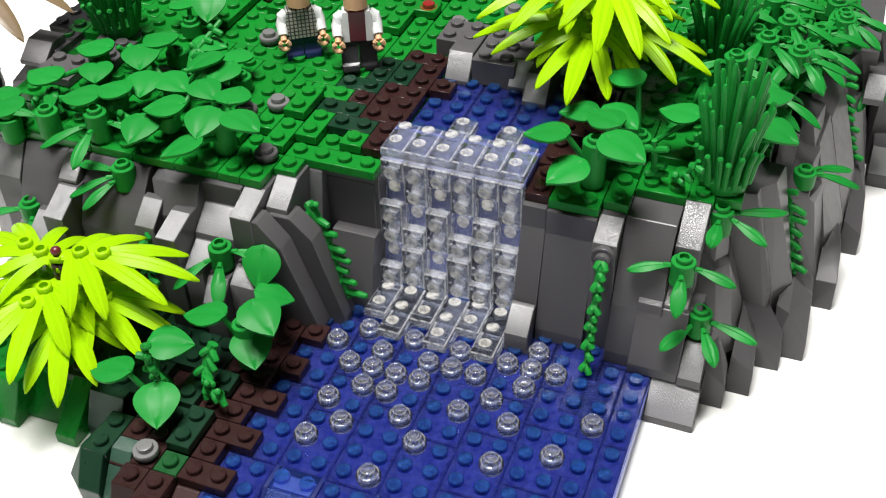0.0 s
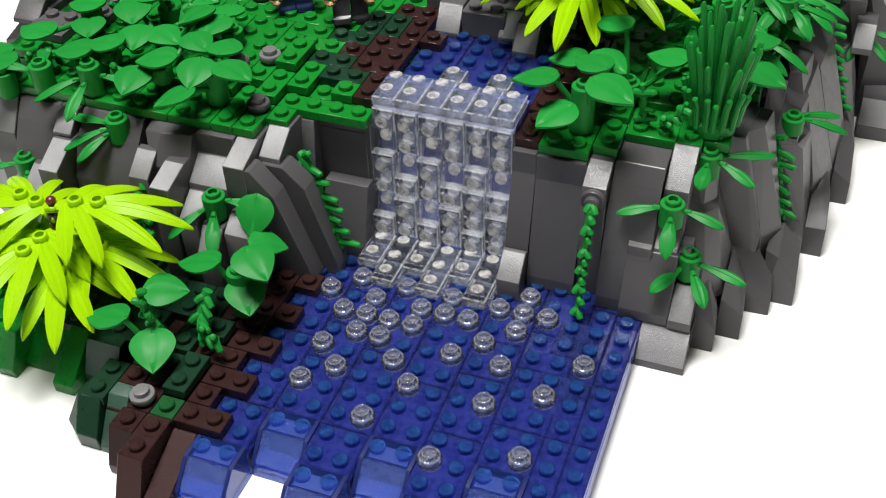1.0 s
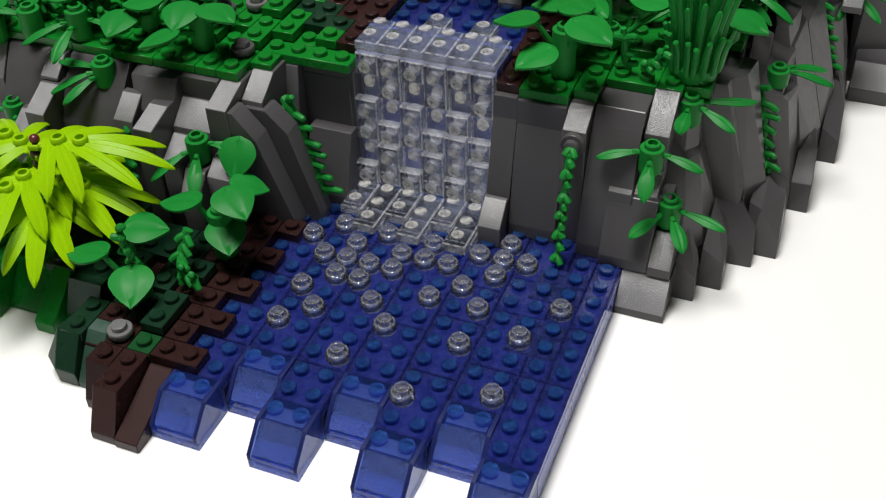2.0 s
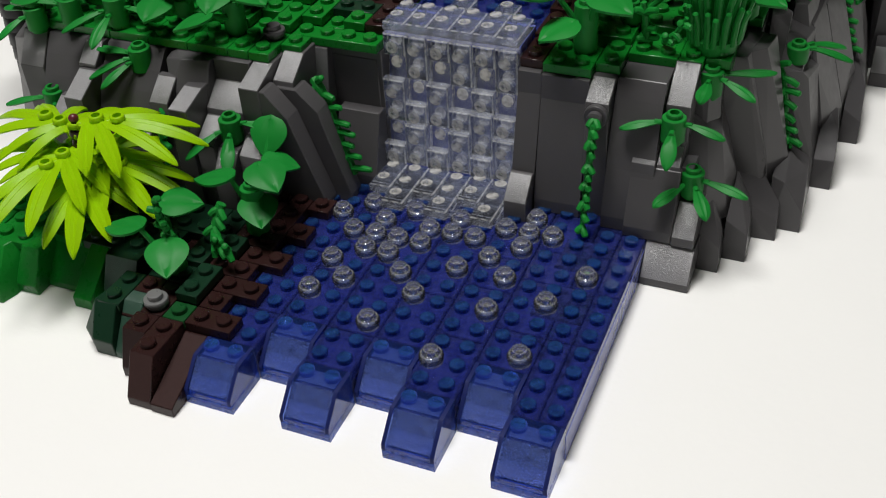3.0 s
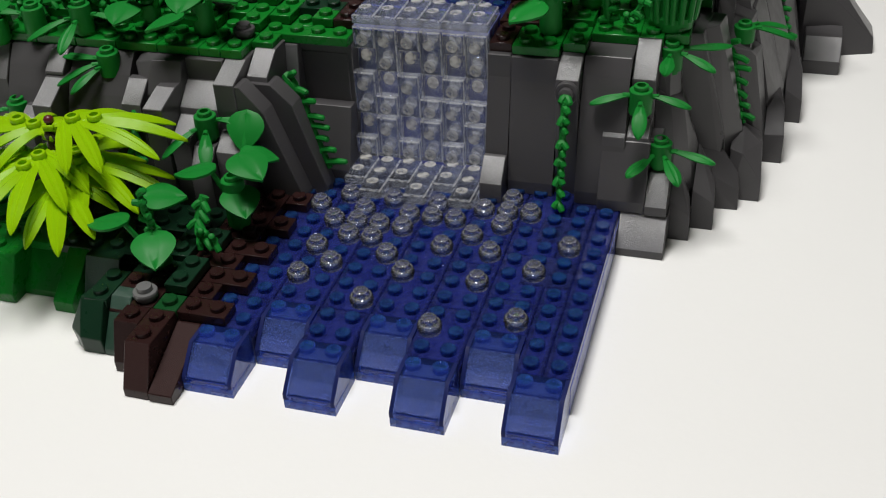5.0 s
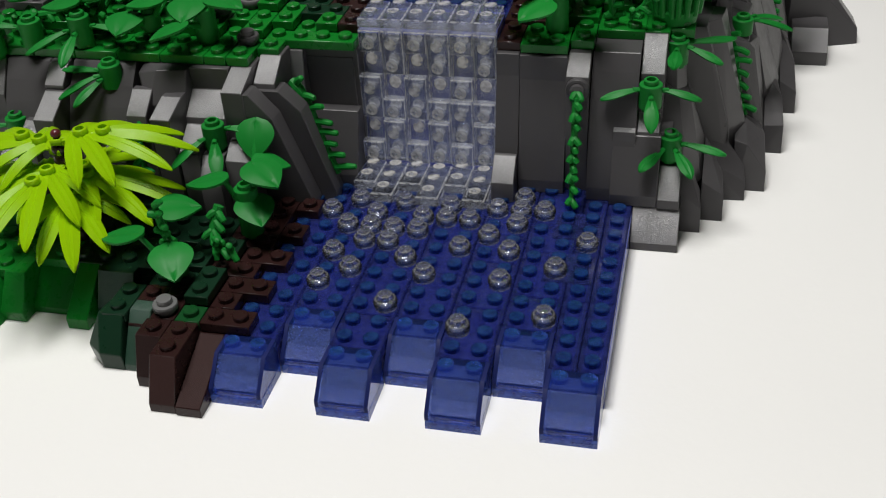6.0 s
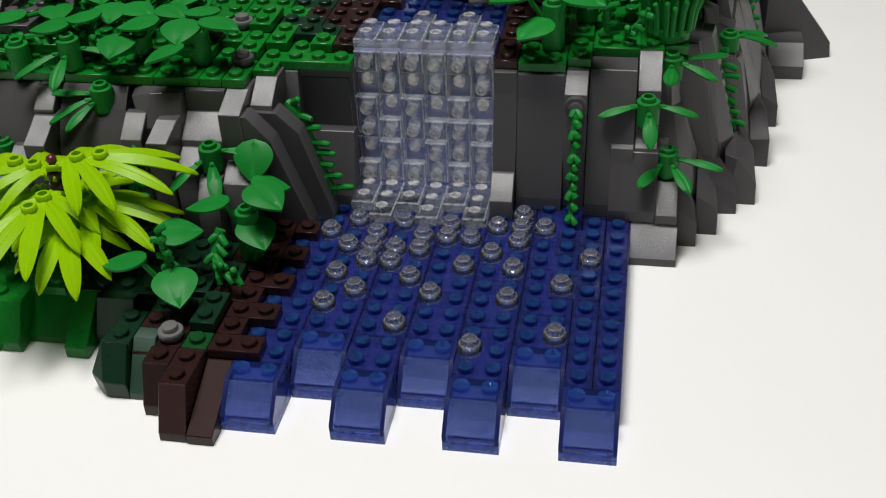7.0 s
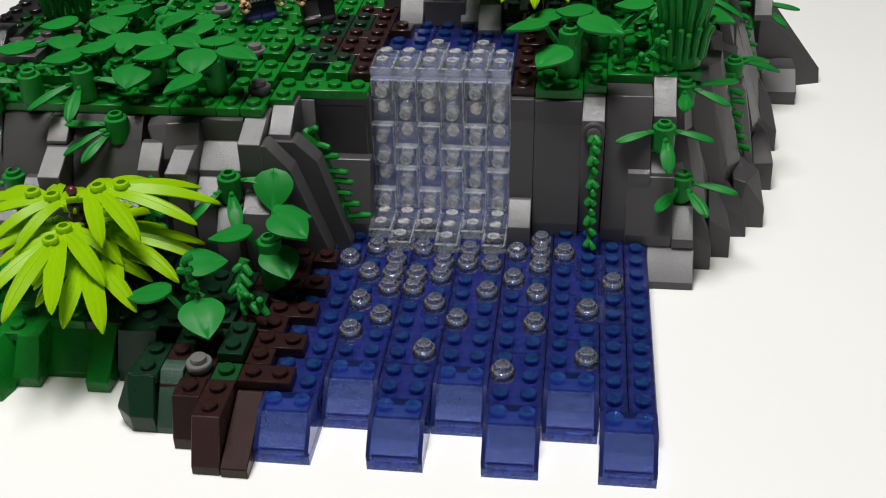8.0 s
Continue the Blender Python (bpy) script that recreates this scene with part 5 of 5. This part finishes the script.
part("trunk", bm, BLACK, tree)
for heading, length, z in ((-20, 5.5, 12.6), (8, 6.0, 12.8), (-60, 5.0, 12.4), (35, 5.0, 13.0), (120, 5.0, 13.0), (200, 5.0, 12.8)):
    bm = bmesh.new()
    add_blade(bm, (0, 0, z), heading, length, 1.1, 0.6, 2.6, 0.14, 10, 0.05, 0.4, 0.6)
    part("leaf", bm, TAN, tree, smooth=50)

# ---------------------------------------------------------------- loose studs on the turf
for x, y, z, m, txt in ((-17.45, 16.5, 8.4, LIGHT_GREY, "light grey round toy stud on green plates"), (-16.5, 13.5, 8.0, GREY, "dark grey round toy stud on green plates"), (-14.5, 26.5, 8.4, RED, "dark red round toy stud on green plates"),
                        (-12.6, 25.5, 8.4, LIGHT_GREY, "light grey round toy stud on green plates"), (-20.5, 21.5, 8.4, LIGHT_GREY, "light grey round toy stud on green plates"), (-22.5, 25.5, 8.4, RED, "dark red round toy stud on green plates"), (-10.5, 27.5, 8.4, LIGHT_GREY, "light grey round toy stud on green plates"),
                        (-18.3, 15.3, 8.6, GREY, "dark grey round toy stud on green plates")):
    round_stud(x, y, z, m, txt, "loose round studs")


# ---------------------------------------------------------------- two toy figures
def toy_figure(at, turn, label, legs, shirt, side, leg_h, stride, hair):
    """A plain toy figure as one mesh: legs of height leg_h, a tapered body, bent arms with open hands, a round head."""
    bm = bmesh.new()
    mats = [legs, shirt, WHITE_P, SKIN, side, hair]

    def tinted(index, build):
        before = set(bm.faces)
        build()
        for f in bm.faces:
            if f not in before:
                f.material_index = index

    def leg(x, swing):
        c, s = math.cos(swing), math.sin(swing)
        prof = [(-0.50, -leg_h), (-0.50, 0.30 - leg_h), (-0.32, 0.42 - leg_h), (-0.32, 0.05), (0.32, 0.05), (0.32, -leg_h)]
        add_prism(bm, [(y * c - z * s, leg_h + y * s + z * c) for y, z in prof], x, x + 0.86, 0.05)

    tinted(0, lambda: leg(-0.88, stride))
    tinted(0, lambda: leg(0.02, 0.0))
    h = leg_h
    tinted(0, lambda: add_box(bm, -0.88, -0.36, h - 0.02, 0.88, 0.36, h + 0.24, 0.05))
    tinted(1, lambda: add_prism(bm, [(-0.42, h + 0.25), (-0.34, h + 1.72), (0.34, h + 1.72), (0.42, h + 0.25)], -0.40, 0.40, 0.03))
    for sgn in (-1, 1):
        def half():
            vs = [(sgn * 0.40, -0.43, h + 0.25), (sgn * 0.90, -0.41, h + 0.25), (sgn * 0.40, -0.36, h + 1.71), (sgn * 0.66, -0.34, h + 1.71), (sgn * 0.40, 0.43, h + 0.25), (sgn * 0.90, 0.41, h + 0.25), (sgn * 0.40, 0.36, h + 1.71), (sgn * 0.66, 0.34, h + 1.71)]
            v = [bm.verts.new(p) for p in vs]
            for q in ((0, 1, 3, 2), (4, 6, 7, 5), (1, 5, 7, 3), (0, 2, 6, 4), (2, 3, 7, 6), (0, 4, 5, 1)):
                bm.faces.new([v[i] for i in q])
        tinted(4, half)
        tinted(2, lambda: add_tube(bm, [(sgn * 0.66, 0, h + 1.54), (sgn * 0.86, 0, h + 1.35), (sgn * 0.95, -0.08, h + 0.98), (sgn * 0.98, -0.50, h + 0.58)], [0.22, 0.30, 0.30, 0.25], 12))
        tinted(3, lambda: add_tube(bm, [(sgn * 0.98, -0.48, h + 0.6), (sgn * 0.98, -0.70, h + 0.40)], 0.16, 10))
        ring = [(sgn * 0.98 + 0.22 * math.cos(q), -0.80, h + 0.22 + 0.22 * math.sin(q)) for q in [radians(-235 + 29 * k) for k in range(11)]]
        tinted(3, lambda: add_tube(bm, ring, 0.13, 8))
    tinted(3, lambda: add_tube(bm, [(0, 0, h + 1.71), (0, 0, h + 1.82), (0, 0, h + 1.88), (0, 0, h + 2.62), (0, 0, h + 2.74)], [0.26, 0.36, 0.58, 0.58, 0.46], 18))
    tinted(5, lambda: add_tube(bm, [(0, 0.12, h + 2.2), (0, 0.12, h + 2.75), (0, 0.1, h + 2.95), (0, 0.1, h + 3.02)], [0.62, 0.68, 0.52, 0.2], 16))
    bmesh.ops.scale(bm, vec=(0.9, 0.9, 0.94), verts=bm.verts)
    me = finish(bm, "toy_figure", mats, 40)
    ob = new("toy_figure", me)
    ob.matrix_basis = pose(at[0] * U, at[1] * U, at[2] * U, 0, 0, turn)
    return tagged(ob, label, "toy figure", "toy figures")


CHECK = plastic("checked_grey_shirt", (0.30, 0.29, 0.26), 0.3)
nt = CHECK.node_tree
bs = nt.nodes["Principled BSDF"]
co = nt.nodes.new("ShaderNodeTexCoord")
ck = nt.nodes.new("ShaderNodeTexBrick")
ck.offset = 0
ck.inputs["Scale"].default_value = 1
ck.inputs["Brick Width"].default_value, ck.inputs["Row Height"].default_value = 0.0014, 0.0014
ck.inputs["Mortar Size"].default_value = 0.00022
ck.inputs["Color1"].default_value = ck.inputs["Color2"].default_value = (0.36, 0.35, 0.30, 1)
ck.inputs["Mortar"].default_value = (0.04, 0.04, 0.045, 1)
mp = nt.nodes.new("ShaderNodeMapping")
mp.inputs["Rotation"].default_value = (radians(90), 0, 0)
nt.links.new(co.outputs["Object"], mp.inputs["Vector"])
nt.links.new(mp.outputs["Vector"], ck.inputs["Vector"])
nt.links.new(ck.outputs["Color"], bs.inputs["Base Color"])
toy_figure((-18.5, 21.0, 8.4), 36, "small toy figure in checked shirt and navy legs", NAVY, CHECK, CHECK, 0.85, 0.0, BROWN)
toy_figure((-15.6, 20.8, 8.4), 28, "small toy figure in white jacket and black legs", BLACK, MAROON, WHITE_P, 1.35, -0.4, LIGHT_GREY)
